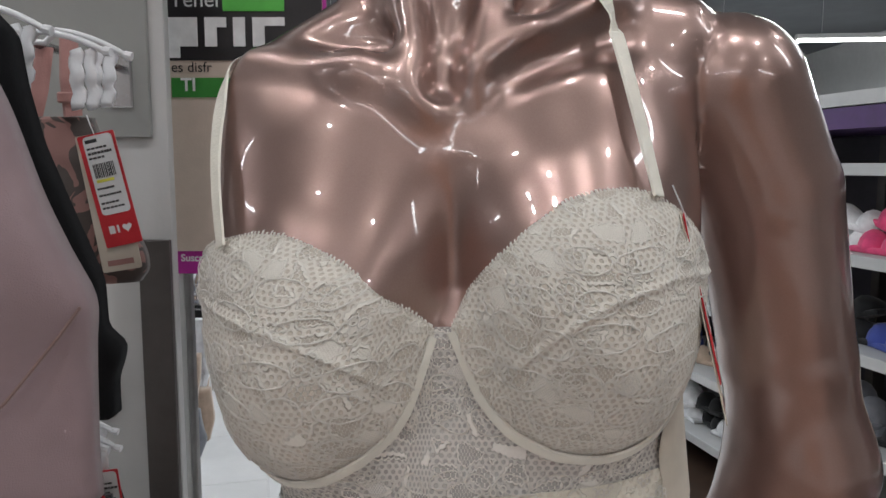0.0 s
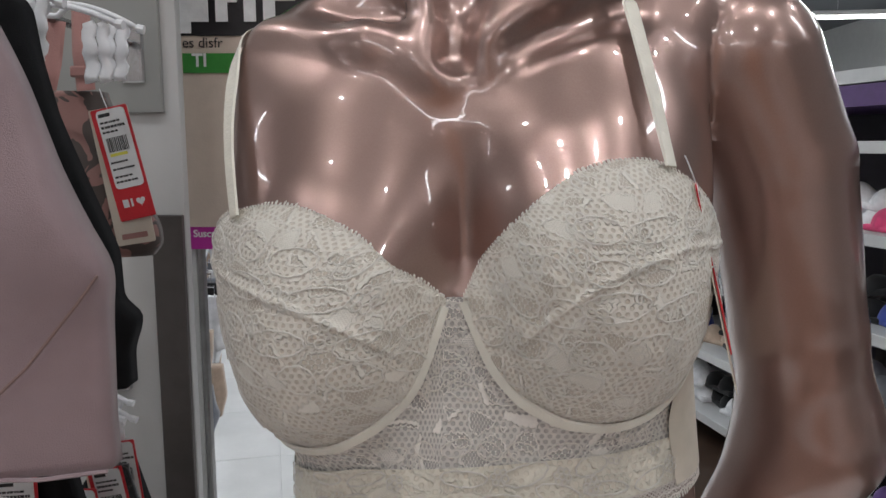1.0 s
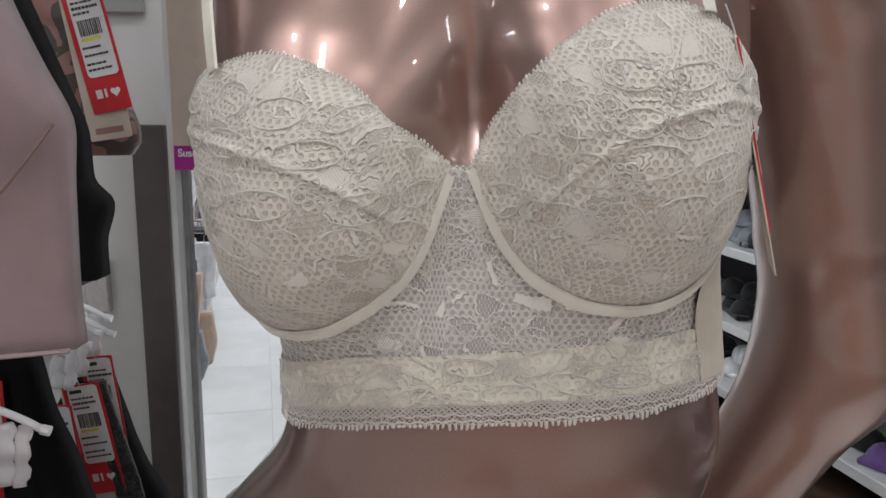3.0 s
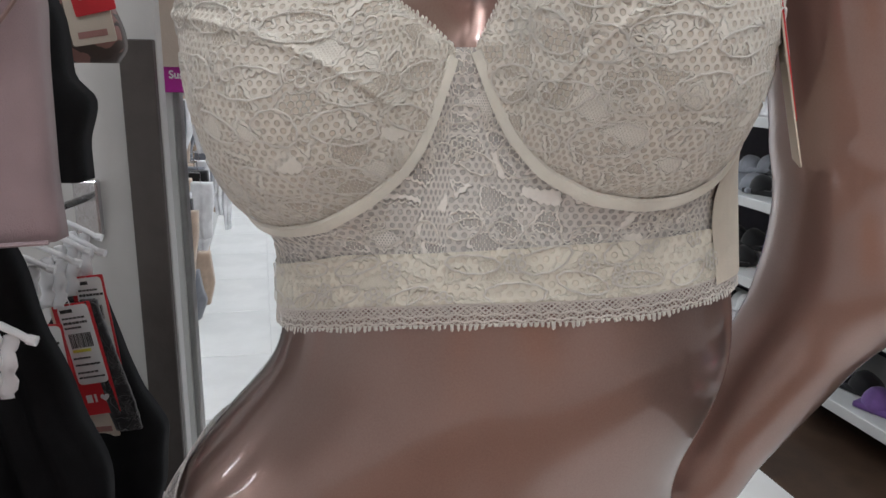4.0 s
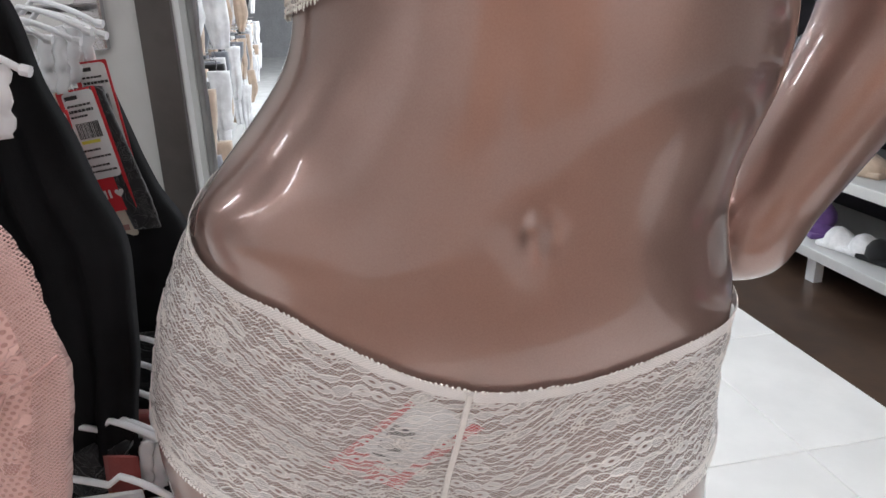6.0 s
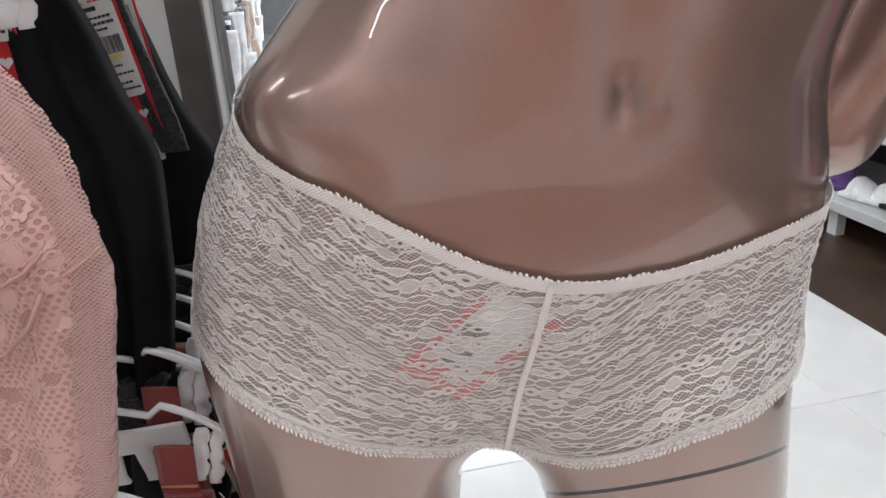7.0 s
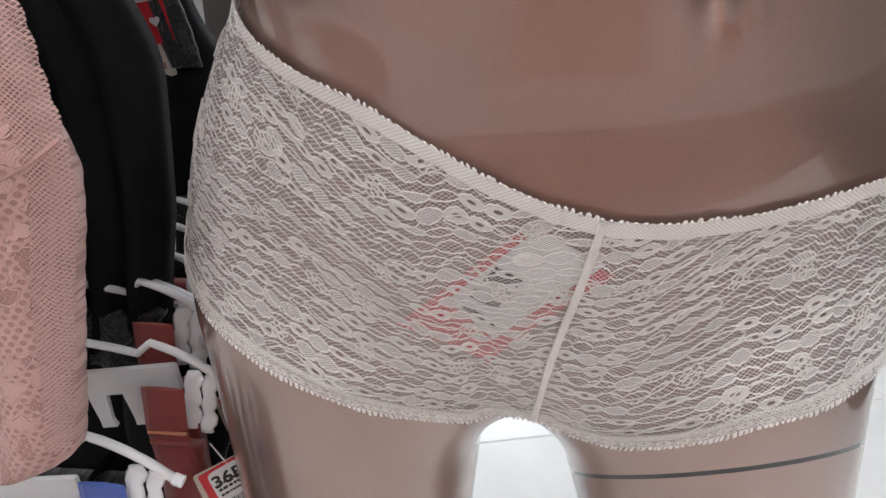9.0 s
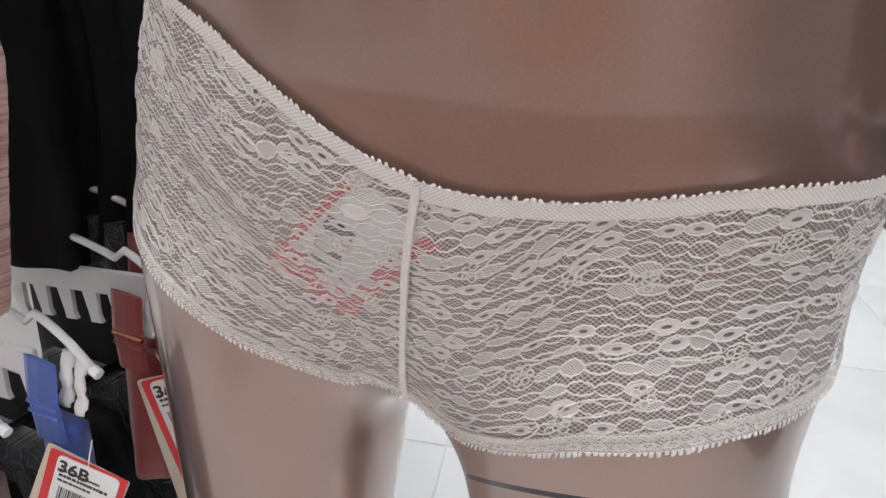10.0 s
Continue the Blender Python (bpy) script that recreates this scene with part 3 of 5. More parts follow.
def lace_cloth(name, ground, raised, cell=0.006):
    """Opaque stretch lace: raised threads and small dark pits over a ground colour."""
    n = Nodes(name)
    uv = n.uv()
    net = n.add("ShaderNodeTexVoronoi", ("Scale", 1.0 / (cell * 0.5)), ("Randomness", 0.6), ("Vector", uv), feature="DISTANCE_TO_EDGE")
    big = n.add("ShaderNodeTexVoronoi", ("Scale", 0.22 / cell), ("Randomness", 0.9), ("Vector", n.add("ShaderNodeVectorMath", (0, uv), (1, n.add("ShaderNodeVectorMath", (0, n.add("ShaderNodeTexNoise", ("Scale", 60.0), ("Vector", uv), out=1)), (1, (0.012, 0.012, 0)), operation="MULTIPLY")), operation="ADD")), feature="DISTANCE_TO_EDGE")
    cord = n.m("SUBTRACT", 1.0, n.ramp(big, 0.02, 0.07))
    zone = n.ramp(n.noise(70, 2, uv), 0.46, 0.54)
    thread = n.m("MAXIMUM", n.m("SUBTRACT", 1.0, n.ramp(net, 0.08, 0.22)), n.m("MAXIMUM", cord, zone))
    c = n.mix(thread, ground, raised)
    c = n.mix(n.m("MULTIPLY", n.noise(300, 3, uv), 0.3), c, tuple(q * 0.6 for q in raised))
    return n.done(c, 0.72, normal=n.bump(n.m("ADD", thread, n.m("MULTIPLY", cord, 0.8)), 0.0011), sheen=0.3, spec=0.3)


def lace_motifs(patch, rng, size=(0.014, 0.007), gap=1.5, radius=0.0006):
    """Raised cords: scalloped leaf outlines in staggered rows, and small flowers of ringed eyelets between."""
    cord, L, H = Yarn(), patch.s[-1], (patch.t[:, -1] + patch.base).max()
    pitch = size[1] * 2 * gap
    ph = np.linspace(0, math.tau, 56, endpoint=False)
    t0 = pitch * 0.4
    while t0 < H:
        s = rng.uniform(0, size[0] * 2)
        while s < L:
            w, h = size[0] * rng.uniform(0.7, 1.15), size[1] * rng.uniform(0.7, 1.1)
            lean = rng.uniform(-0.35, 0.35)
            t = t0 + rng.uniform(-0.25, 0.25) * pitch
            hook = rng.uniform(-0.35, 0.35)
            rad = 1 + 0.07 * np.abs(np.sin(ph * 5 + rng.uniform(0, 3)))
            x, y = w * np.cos(ph) * rad, h * np.sin(ph) * rad + hook * h * np.cos(ph) ** 2
            cord.cord(patch, s + x * math.cos(lean) - y * math.sin(lean), t + x * math.sin(lean) + y * math.cos(lean), r=radius, closed=True)
            s += w
            if rng.random() < 0.6:
                c, q = s + w * 0.6, t + rng.uniform(-0.3, 0.3) * pitch
                R = size[1] * 0.36
                turn = rng.uniform(0, 1)
                for k in range(6):
                    a = turn + k * math.tau / 6
                    b = ph[::4]
                    cord.cord(patch, c + R * 1.9 * math.cos(a) + R * 0.95 * np.cos(b), q + R * 1.9 * math.sin(a) + R * 0.95 * np.sin(b), r=radius * 0.9, closed=True)
            s += w * rng.uniform(1.1, 2.0)
        t0 += pitch
    return cord.mesh("cord")


def picot(patch, rng, top=True, tooth=0.0028, height=0.0027):
    """A row of tiny looped teeth along a cloth's edge."""
    V, F = [], []
    b = patch.nv - 1 if top else 0
    E, N = patch.P[:, b], patch.N[:, b]
    out = patch.P[:, b] - patch.P[:, b - 1 if top else 1]
    out = out / (np.linalg.norm(out, axis=1, keepdims=True) + 1e-9)
    run = np.concatenate([[0], np.cumsum(np.linalg.norm(np.diff(E, axis=0), axis=1))])
    s = 0.001
    while s < run[-1] - 0.001:
        w, h = tooth * rng.uniform(0.5, 0.85), height * rng.uniform(0.55, 1.15) * (0.75 + 0.35 * math.sin(s / 0.0085))

        def p(q, up, fwd):
            i = np.interp(q, run, np.arange(len(run)))
            k = min(int(i), len(run) - 2)
            f = i - k
            e, o, m = (A[k] * (1 - f) + A[k + 1] * f for A in (E, out, N))
            return e + o * up + m * fwd
        skew = rng.uniform(-0.3, 0.3) * w
        n0 = len(V)
        for q, up, fwd in ((s - w / 2, -0.001, 0.0002), (s + w / 2, -0.001, 0.0002), (s + w * 0.42 + skew, h * 0.7, 0.0005), (s + skew, h, 0.0003), (s - w * 0.42 + skew, h * 0.7, 0.0005), (s + skew * 0.5, h * 0.35, 0.0011)):
            V.append(p(q, up, fwd))
        F += [(n0, n0 + 1, n0 + 5), (n0 + 1, n0 + 2, n0 + 5), (n0 + 2, n0 + 3, n0 + 5), (n0 + 3, n0 + 4, n0 + 5), (n0 + 4, n0, n0 + 5)]
        s += tooth * rng.uniform(0.8, 1.15)
    return mesh_from("picot_edge", np.array(V), F, smooth=False)


def surface_ribbon(points, width, lift=0.003, thick=0.0012, steps=60):
    """A strap laid over the trunk along a few points."""
    P = np.array(points, dtype=float)
    k = np.linspace(0, len(P) - 1, steps)
    C = np.stack([np.interp(k, np.arange(len(P)), P[:, i]) for i in range(3)], -1)
    g = np.exp(-0.5 * (np.arange(-7, 8) / 3.0) ** 2)
    g /= g.sum()
    for i in range(3):
        C[:, i] = np.convolve(np.pad(C[:, i], 7, mode="reflect", reflect_type="odd"), g, mode="valid")
    for _ in range(3):
        d = trunk(C)
        C = C + slope(trunk, C) * np.maximum(lift - d, 0)[:, None]
        for i in range(3):
            C[:, i] = np.convolve(np.pad(C[:, i], 7, mode="reflect", reflect_type="odd"), g, mode="valid")
    return laid_strip("strap", C, width, thick)


def laid_strip(name, C, width, thick):
    """A flat band along points near the trunk, lying on its surface."""
    C = np.asarray(C)
    steps = len(C)
    D = np.gradient(C, axis=0)
    N = slope(trunk, C)
    S = np.cross(D, N)
    S /= np.linalg.norm(S, axis=1, keepdims=True)
    N = np.cross(S, D)
    N /= np.linalg.norm(N, axis=1, keepdims=True)
    W = (np.array(width) if hasattr(width, "__len__") else np.full(2, width))
    W = np.interp(np.linspace(0, 1, steps), np.linspace(0, 1, len(W)), W)[:, None] / 2
    rings = [C - S * W, C - S * W * 0.8 + N * thick, C + S * W * 0.8 + N * thick, C + S * W, C + S * W * 0.8 - N * thick * 0.2, C - S * W * 0.8 - N * thick * 0.2]
    V = np.stack(rings, 1).reshape(-1, 3)
    F = [(i * 6 + j, i * 6 + (j + 1) % 6, (i + 1) * 6 + (j + 1) % 6, (i + 1) * 6 + j) for i in range(steps - 1) for j in range(6)]
    return mesh_from(name, V, F, smooth=False)


CREAM, CREAM_LINING, IVORY = (0.84, 0.81, 0.74), (0.66, 0.60, 0.50), (0.95, 0.91, 0.885)
NET_BRA = lace("cream_lace", (0.86, 0.83, 0.75), (0.021, 0.014), 0.0026, 0.0040, 0.0050, ground=(0.62, 0.56, 0.475), kinds=(0.34, 0.76), relief=0.0016)
NET_PANEL = lace("cream_panel_lace", (0.92, 0.89, 0.83), (0.024, 0.014), 0.0030, 0.0040, 0.0050, 0.42, kinds=(0.18, 0.97), relief=0.0014, warp=(0.006, 0.005, 0))
NET_PANTY = chain_lace("ivory_lace", IVORY)
YARN_BRA, YARN_PANTY = yarn_mat("cream_yarn", CREAM), yarn_mat("ivory_yarn", (0.88, 0.84, 0.80))
LINING = cloth_mat("beige_lining", CREAM_LINING)
SATIN = cloth_mat("cream_satin", (0.80, 0.77, 0.67), 600, 0.38, sheen=0.1, spec=0.5)
BINDING = cloth_mat("cream_binding", (0.82, 0.80, 0.71), 420, 0.7)


def soft_edge(full, thin, wa=0.05, wb=0.09):
    def off(a, b):
        e = np.minimum(np.minimum(a, 1 - a) / wa, np.minimum(b, 1 - b) / wb)
        e = np.clip(e, 0, 1)
        return thin + (full - thin) * e * e * (3 - 2 * e)
    return off


def add(off, more):
    return lambda a, b: off(a, b) + more


# ---- the longline bra ----
bra = thing("bra", "cream lace longline bra with underwired cups worn by the mannequin", "bra")
rng = random.Random(4)
l_top = curve_through([(-84, 1.300), (-76, 1.318), (-66, 1.330), (-58, 1.336), (-53, 1.339), (-46, 1.339), (-39, 1.333), (-30, 1.319), (-24, 1.303), (-18, 1.289), (-13, 1.280)])
l_low = curve_through([(-84, 1.215), (-75, 1.200), (-65, 1.188), (-55, 1.183), (-45, 1.184), (-37, 1.189), (-28.6, 1.203), (-22, 1.219), (-18, 1.237), (-15.8, 1.258), (-13, 1.279)])
r_top = curve_through([(-8.5, 1.281), (-6, 1.289), (-2.4, 1.304), (4.8, 1.325), (12.6, 1.345), (21, 1.359), (30, 1.366), (37, 1.367), (43, 1.362), (52, 1.350), (66, 1.318)])
r_low = curve_through([(-8.5, 1.280), (-6.0, 1.272), (-3.3, 1.258), (1.9, 1.237), (9.5, 1.219), (20, 1.207), (30, 1.204), (38, 1.206), (48, 1.214), (66, 1.235)])
for a0, a1, low, high in ((-83, -13.5, l_low, l_top), (-8, 65, r_low, r_top)):
    shell = Patch(a0, a1, low, high, soft_edge(0.0055, 0.0025), 120, 70, AXIS_TOP, True)
    cup = part("cup", shell.mesh("cup"), LINING, bra, "padded beige cup under cream lace")
    # the slanting seam of the cup stands out as a soft ridge under the lace
    seam = curve_through([(-90, 1.302), (-51, 1.292), (-38, 1.285), (-28, 1.270), (-19, 1.244)] if a0 < -50 else [(4, 1.245), (9, 1.268), (14.4, 1.287), (23.6, 1.307), (39, 1.318), (66, 1.312)])
    s0, s1 = (-85, -20) if a0 < -50 else (4.5, 64)

    def cover(a, b):
        th = a0 + (a1 - a0) * a
        z = low(th) + (high(th) - low(th)) * b
        ridge = np.exp(-((z - seam(th)) / 0.0024) ** 2) * np.clip((th - s0) / 3, 0, 1) * np.clip((s1 - th) / 3, 0, 1)
        return soft_edge(0.0055, 0.0025)(a, b) + 0.0008 + 0.0016 * ridge
    veil = Patch(a0, a1, low, high, cover, 180, 150, AXIS_TOP, True)
    part("lace_overlay", veil.mesh("lace_overlay"), NET_BRA, cup)
    tagged(part("cord", lace_motifs(veil, rng, (0.016, 0.009), 1.5), YARN_BRA, cup), kind="stuff")
    part("picot_edge", picot(veil, rng), YARN_BRA, cup)
    # the underwire casing
    q = np.linspace(a0, a1, 90)
    line = wrap(q, low(q) + 0.001, np.full_like(q, 0.0052), AXIS_TOP)
    part("underwire_casing", laid_strip("underwire_casing", line, (0.006, 0.0088, 0.0088, 0.006), 0.0013), BINDING, bra, "raised cream underwire casing")

band_hi = curve_through([(-180, 1.150), (-100, 1.150), (-75, 1.150), (-63, 1.154), (-36, 1.173), (-12, 1.178), (16, 1.183), (51, 1.187), (80, 1.180), (180, 1.170)])
hem = curve_through([(-180, 1.118), (-90, 1.116), (-70, 1.120), (-58, 1.124), (-32, 1.139), (-11, 1.145), (15, 1.148), (35, 1.150), (57, 1.154), (80, 1.152), (180, 1.130)])


def panel_top(a):
    return np.where(a < -14, l_low(np.clip(a, -84, -13)) + 0.004, np.where(a > -7.5, r_low(np.clip(a, -8.5, 66)) + 0.004, 1.2815))


panel = Patch(-80, 54, lambda a: band_hi(a) - 0.003, panel_top, 0.0028, 190, 60, AXIS_TOP, True)
bridge = part("front_panel", panel.mesh("front_panel"), NET_PANEL, bra, "sheer cream lace panel")
tagged(part("cord", lace_motifs(panel, rng, (0.012, 0.006), 2.6, 0.0005), YARN_BRA, bridge), kind="stuff")
backing = Patch(-80, 54, lambda a: band_hi(a) - 0.003, panel_top, 0.0016, 120, 30, AXIS_TOP)
part("panel_lining", backing.mesh("panel_lining"), lace_net("cream_tulle", (0.82, 0.77, 0.74), 0.0013, haze=0.72), bridge)
strip = Patch(-80, 55, lambda a: hem(a) + 0.006, band_hi, 0.0045, 170, 24, AXIS_TOP)
band = part("underband", strip.mesh("underband"), lace("cream_elastic_lace", (0.86, 0.83, 0.72), (0.024, 0.013), 0.0026, 0.0042, ground=(0.76, 0.71, 0.60), kinds=(0.3, 0.55)), bra)
tagged(part("cord", lace_motifs(Patch(-80, 55, lambda a: hem(a) + 0.006, band_hi, 0.0048, 170, 24, AXIS_TOP), rng, (0.014, 0.0055), 1.6), YARN_BRA, band), kind="stuff")
trim = Patch(-80, 78, lambda a: hem(a) - 0.006, lambda a: hem(a) + 0.0065, 0.0035, 200, 14, AXIS_TOP)
lower = part("hem_trim", trim.mesh("hem_trim"), lace_net("hem_net", (0.84, 0.78, 0.70), 0.0030, haze=0.03), bra, "open zigzag lace hem")
y = Yarn()
q = np.arange(0, trim.s[-1], 0.0009)
for k in range(3):
    y.cord(trim, q, 0.0062 + 0.0046 * np.abs(((q / 0.0110 + k * 0.334) % 1.0) - 0.5) * 2, r=0.0004)
y.cord(trim, q, 0.0112 + 0 * q, r=0.0006)
y.cord(trim, q, 0.0056 + 0.0006 * np.sin(q / 0.0016), r=0.0006)
y.cord(trim, q, 0.0020 + 0.0006 * np.sin(q / 0.0016), r=0.0006)
for s in np.arange(0.004, trim.s[-1], 0.0096):
    y.petal_ring(trim, s, 0.0038, 0.0037, 0.0027, 6, 0, 0.62)
tagged(part("cord", y.mesh("cord"), yarn_mat("pale_yarn", (0.86, 0.80, 0.74)), lower), kind="stuff")
part("picot_edge", picot(trim, rng, False, 0.0033, 0.0034), YARN_BRA, lower)
# plain wings round the sides and back
wing = Patch(52, 276, lambda a: np.where(a < 180, hem(np.clip(a, -180, 180)), hem(np.clip(a - 360, -180, 180))) + 0.002,
             lambda a: 1.205 + 0.055 * np.clip(1 - (a - 61) / 40, 0, 1) + 0.03 * np.clip((a - 236) / 40, 0, 1), 0.0054, 120, 20, AXIS_TOP)
part("wing", wing.mesh("wing"), LINING, bra, "plain beige stretch wing")
part("strap", surface_ribbon([(-.137, .449, 1.330), (-.149, .474, 1.380), (-.150, .498, 1.428), (-.142, .540, 1.458), (-.125, .600, 1.440), (-.110, .640, 1.380), (-.100, .648, 1.25)], (0.009, 0.0125, 0.0125)), SATIN, bra, "shiny cream satin strap")
part("strap", surface_ribbon([(.126, .428, 1.362), (.117, .458, 1.425), (.107, .489, 1.490), (.098, .550, 1.525), (.095, .61, 1.49), (.09, .645, 1.40), (.085, .648, 1.25)], (0.009, 0.0125, 0.0125)), SATIN, bra, "shiny cream satin strap")

# ---- the lace shorts ----
panty = thing("panty", "ivory see-through lace boyshort worn low on the mannequin's hips", "panty")
waist = curve_through([(-180, .985), (-130, 1.010), (-95, 1.022), (-75, 1.014), (-64, 1.004), (-56, .994), (-49, .978), (-41, .966), (-32, .955), (-21, .939), (-10, .924), (2, .912), (12, .905), (23.5, .903), (36, .906), (48, .913), (55, .919), (64, .921), (74, .922), (110, .935), (180, .985)])
legs = curve_through([(-180, .80), (-120, .850), (-95, .852), (-78, .844), (-68, .827), (-59, .816), (-49, .802), (-42, .786), (-33.6, .771), (-24, .760), (-17, .764), (-6, .758), (6, .760), (16, .756), (25.5, .760), (33, .774), (42, .794), (52, .802), (61, .808), (75, .810), (100, .815), (180, .80)])
rng = random.Random(11)
seat = Patch(-179, 179, legs, waist, 0.0022, 420, 90, AXIS_HIP)
sheer = part("lace_body", seat.mesh("lace_body"), NET_PANTY, panty, "see-through ivory lace")
tagged(part("cord", lace_motifs(seat, rng, (0.013, 0.0052), 3.2, 0.00046), YARN_PANTY, sheer), kind="stuff")
edge = Patch(-110, 120, lambda a: waist(a) - 0.007, lambda a: waist(a) + 0.001, 0.0030, 260, 8, AXIS_HIP)
part("waist_trim", edge.mesh("waist_trim"), lace_net("waist_net", IVORY, 0.0022, haze=0.72), panty)
part("picot_edge", picot(edge, rng, True, 0.0034, 0.0020), YARN_PANTY, panty)
cuff = Patch(-110, 120, lambda a: legs(a) - 0.001, lambda a: legs(a) + 0.010, 0.0028, 260, 8, AXIS_HIP)
part("leg_trim", cuff.mesh("leg_trim"), lace_net("leg_net", IVORY, 0.0022, haze=0.25), panty)
y = Yarn()
for s in np.arange(0.004, cuff.s[-1], 0.0105):
    y.petal_ring(cuff, s, 0.004, 0.0042, 0.0020, 6, 0, 0.5)
q = np.arange(0, cuff.s[-1], 0.0009)
for k in range(3):
    y.cord(cuff, q, 0.0068 + 0.0034 * np.abs(((q / 0.010 + k * 0.33) % 1.0) - 0.5) * 2, r=0.0004)
tagged(part("cord", y.mesh("cord"), YARN_PANTY, panty), kind="stuff")
part("picot_edge", picot(cuff, rng, False, 0.0031, 0.0028), YARN_PANTY, panty)
z = np.linspace(0.0, 1.0, 40)
line = wrap(12 - 10 * z, .904 - .144 * z, np.full_like(z, 0.0032), AXIS_HIP)
part("front_seam", laid_strip("front_seam", line, 0.0042, 0.0012), YARN_PANTY, panty, "cream front seam")


# ---- the price card under the lace ----
def laid_card(corners, off, name, material, parent, n=10):
    c = np.array(corners)
    i, j = np.meshgrid(np.linspace(0, 1, n), np.linspace(0, 1, n), indexing="ij")
    g = (c[0] * ((1 - i) * (1 - j))[..., None] + c[1] * (i * (1 - j))[..., None] + c[2] * (i * j)[..., None] + c[3] * ((1 - i) * j)[..., None])
    P = wrap(g[..., 0].ravel(), g[..., 1].ravel(), np.full(n * n, off), AXIS_HIP)
    k = np.arange(n * n).reshape(n, n)
    F = np.stack([k[:-1, :-1], k[1:, :-1], k[1:, 1:], k[:-1, 1:]], -1).reshape(-1, 4)
    return part(name, mesh_from(name, P, F), material, parent)


RED = plain("red_card", (0.62, 0.030, 0.040), 0.45, spread=0.06, scale=60)
STICKER = plain("white_sticker", (0.80, 0.80, 0.80), 0.5, spread=0.04, scale=50)
INK = plain("black_ink", (0.03, 0.03, 0.03), 0.6, spread=0.1)
hidden = thing("price_card", "red and white price card tucked under the lace shorts", "price tag")
laid_card([(-4, .899), (17, .875), (-14, .809), (-34, .838)], 0.0008, "card", RED, hidden)
laid_card([(-0.5, .900), (14.5, .882), (-11.5, .828), (-21, .857)], 0.0013, "sticker", STICKER, hidden)
laid_card([(-9, .880), (-3, .872), (-6, .863), (-12, .871)], 0.0016, "printed_bar", INK, hidden)
laid_card([(-14, .866), (-8, .858), (-9.5, .852), (-15.5, .860)], 0.0016, "printed_bar", INK, hidden)
laid_card([(-17, .855), (-10, .842), (-11, .839), (-18, .852)], 0.0016, "printed_bar", INK, hidden)

# ---- goods hanging on the rack ----
def drape(name, rows, y0, material, parent=None, bulge=0.012, folds=3, depth=0.004, thick=0.010, seed=0, nu=26, nv=44, edge_wave=0.0, cups=()):
    """Hanging cloth: an outline (z, left, right), a soft front with folds and swellings, and a back."""
    r = random.Random(seed)
    zs, xl, xr = (np.array(c, dtype=float) for c in zip(*sorted(rows)))
    z = np.linspace(zs[0], zs[-1], nv)
    L, R = np.interp(z, zs, xl), np.interp(z, zs, xr)
    k = np.exp(-0.5 * (np.arange(-2, 3) / 1.0) ** 2)
    k /= k.sum()
    R = np.convolve(np.pad(R, 2, mode="edge"), k, mode="valid")
    if edge_wave:
        R = R + edge_wave * np.abs(np.sin(z / 0.0045)) + edge_wave * 0.5 * np.sin(z / 0.013)
    a = np.linspace(0, 1, nu)
    X = L[:, None] + (R - L)[:, None] * a[None]
    Z = np.repeat(z[:, None], nu, 1)
    ph, lean = r.uniform(0, 6), r.uniform(-1.5, 1.5)
    h = (z - z[0]) / (z[-1] - z[0])
    Y = y0 - bulge * np.sin(np.pi * a)[None] ** 0.6 + depth * np.sin(folds * math.tau * a[None] + ph + lean * h[:, None]) * (1.1 - h[:, None])
    for cx, cz, rx, rz, amount in cups:
        Y = Y - amount * np.exp(-(((X - cx) / rx) ** 2 + ((Z - cz) / rz) ** 2))
    front, back = np.stack([X, Y, Z], -1).reshape(-1, 3), np.stack([X, 0 * Y + y0 + thick, Z], -1).reshape(-1, 3)
    V = np.concatenate([front, back])
    i = np.arange(nu * nv).reshape(nv, nu)
    q = np.stack([i[:-1, :-1], i[:-1, 1:], i[1:, 1:], i[1:, :-1]], -1).reshape(-1, 4)
    F = [tuple(f) for f in q.tolist()] + [tuple(int(v) + nu * nv for v in f[::-1]) for f in q.tolist()]
    rim = np.concatenate([i[0, :], i[1:, -1], i[-1, -2::-1], i[-2:0:-1, 0]])
    m = len(rim)
    F += [(int(rim[(j + 1) % m]), int(rim[j]), int(rim[j]) + nu * nv, int(rim[(j + 1) % m]) + nu * nv) for j in range(m)]
    me = mesh_from(name, V, F)
    uv = np.concatenate([np.stack([X, Z], -1).reshape(-1, 2)] * 2)
    layer = me.uv_layers.new(name="cloth")
    loops = np.array([v for f in F for v in f])
    layer.data.foreach_set("uv", uv[loops].astype(np.float32).ravel())
    return part(name, me, material, parent)


MAUVE = cloth_mat("mauve_microfibre", (0.32, 0.235, 0.25), 1200, 0.62, 0.06)
BLACK = cloth_mat("black_microfibre", (0.008, 0.008, 0.009), 900, 0.8, 0.25, 0.0, 0.15)
BLACK_LACE = lace_cloth("black_lace", (0.005, 0.005, 0.006), (0.022, 0.022, 0.024), 0.004)
PINK_LACE = lace("salmon_lace", (0.66, 0.42, 0.38), (0.013, 0.016), 0.0024, 0.0038, 0.0048, ground=(0.43, 0.24, 0.21), kinds=(0.35, 0.5), relief=0.0014)
PINK_NET = lace_net("salmon_net", (0.68, 0.44, 0.40), 0.0030, haze=0.12)
ROSE = cloth_mat("rose_satin", (0.40, 0.205, 0.185), 700, 0.40, 0.1)
PLASTIC = plain("white_plastic", (0.80, 0.81, 0.83), 0.30, spread=0.03, scale=50)
CARD = plain("cream_card", (0.62, 0.55, 0.46), 0.6, spread=0.05)
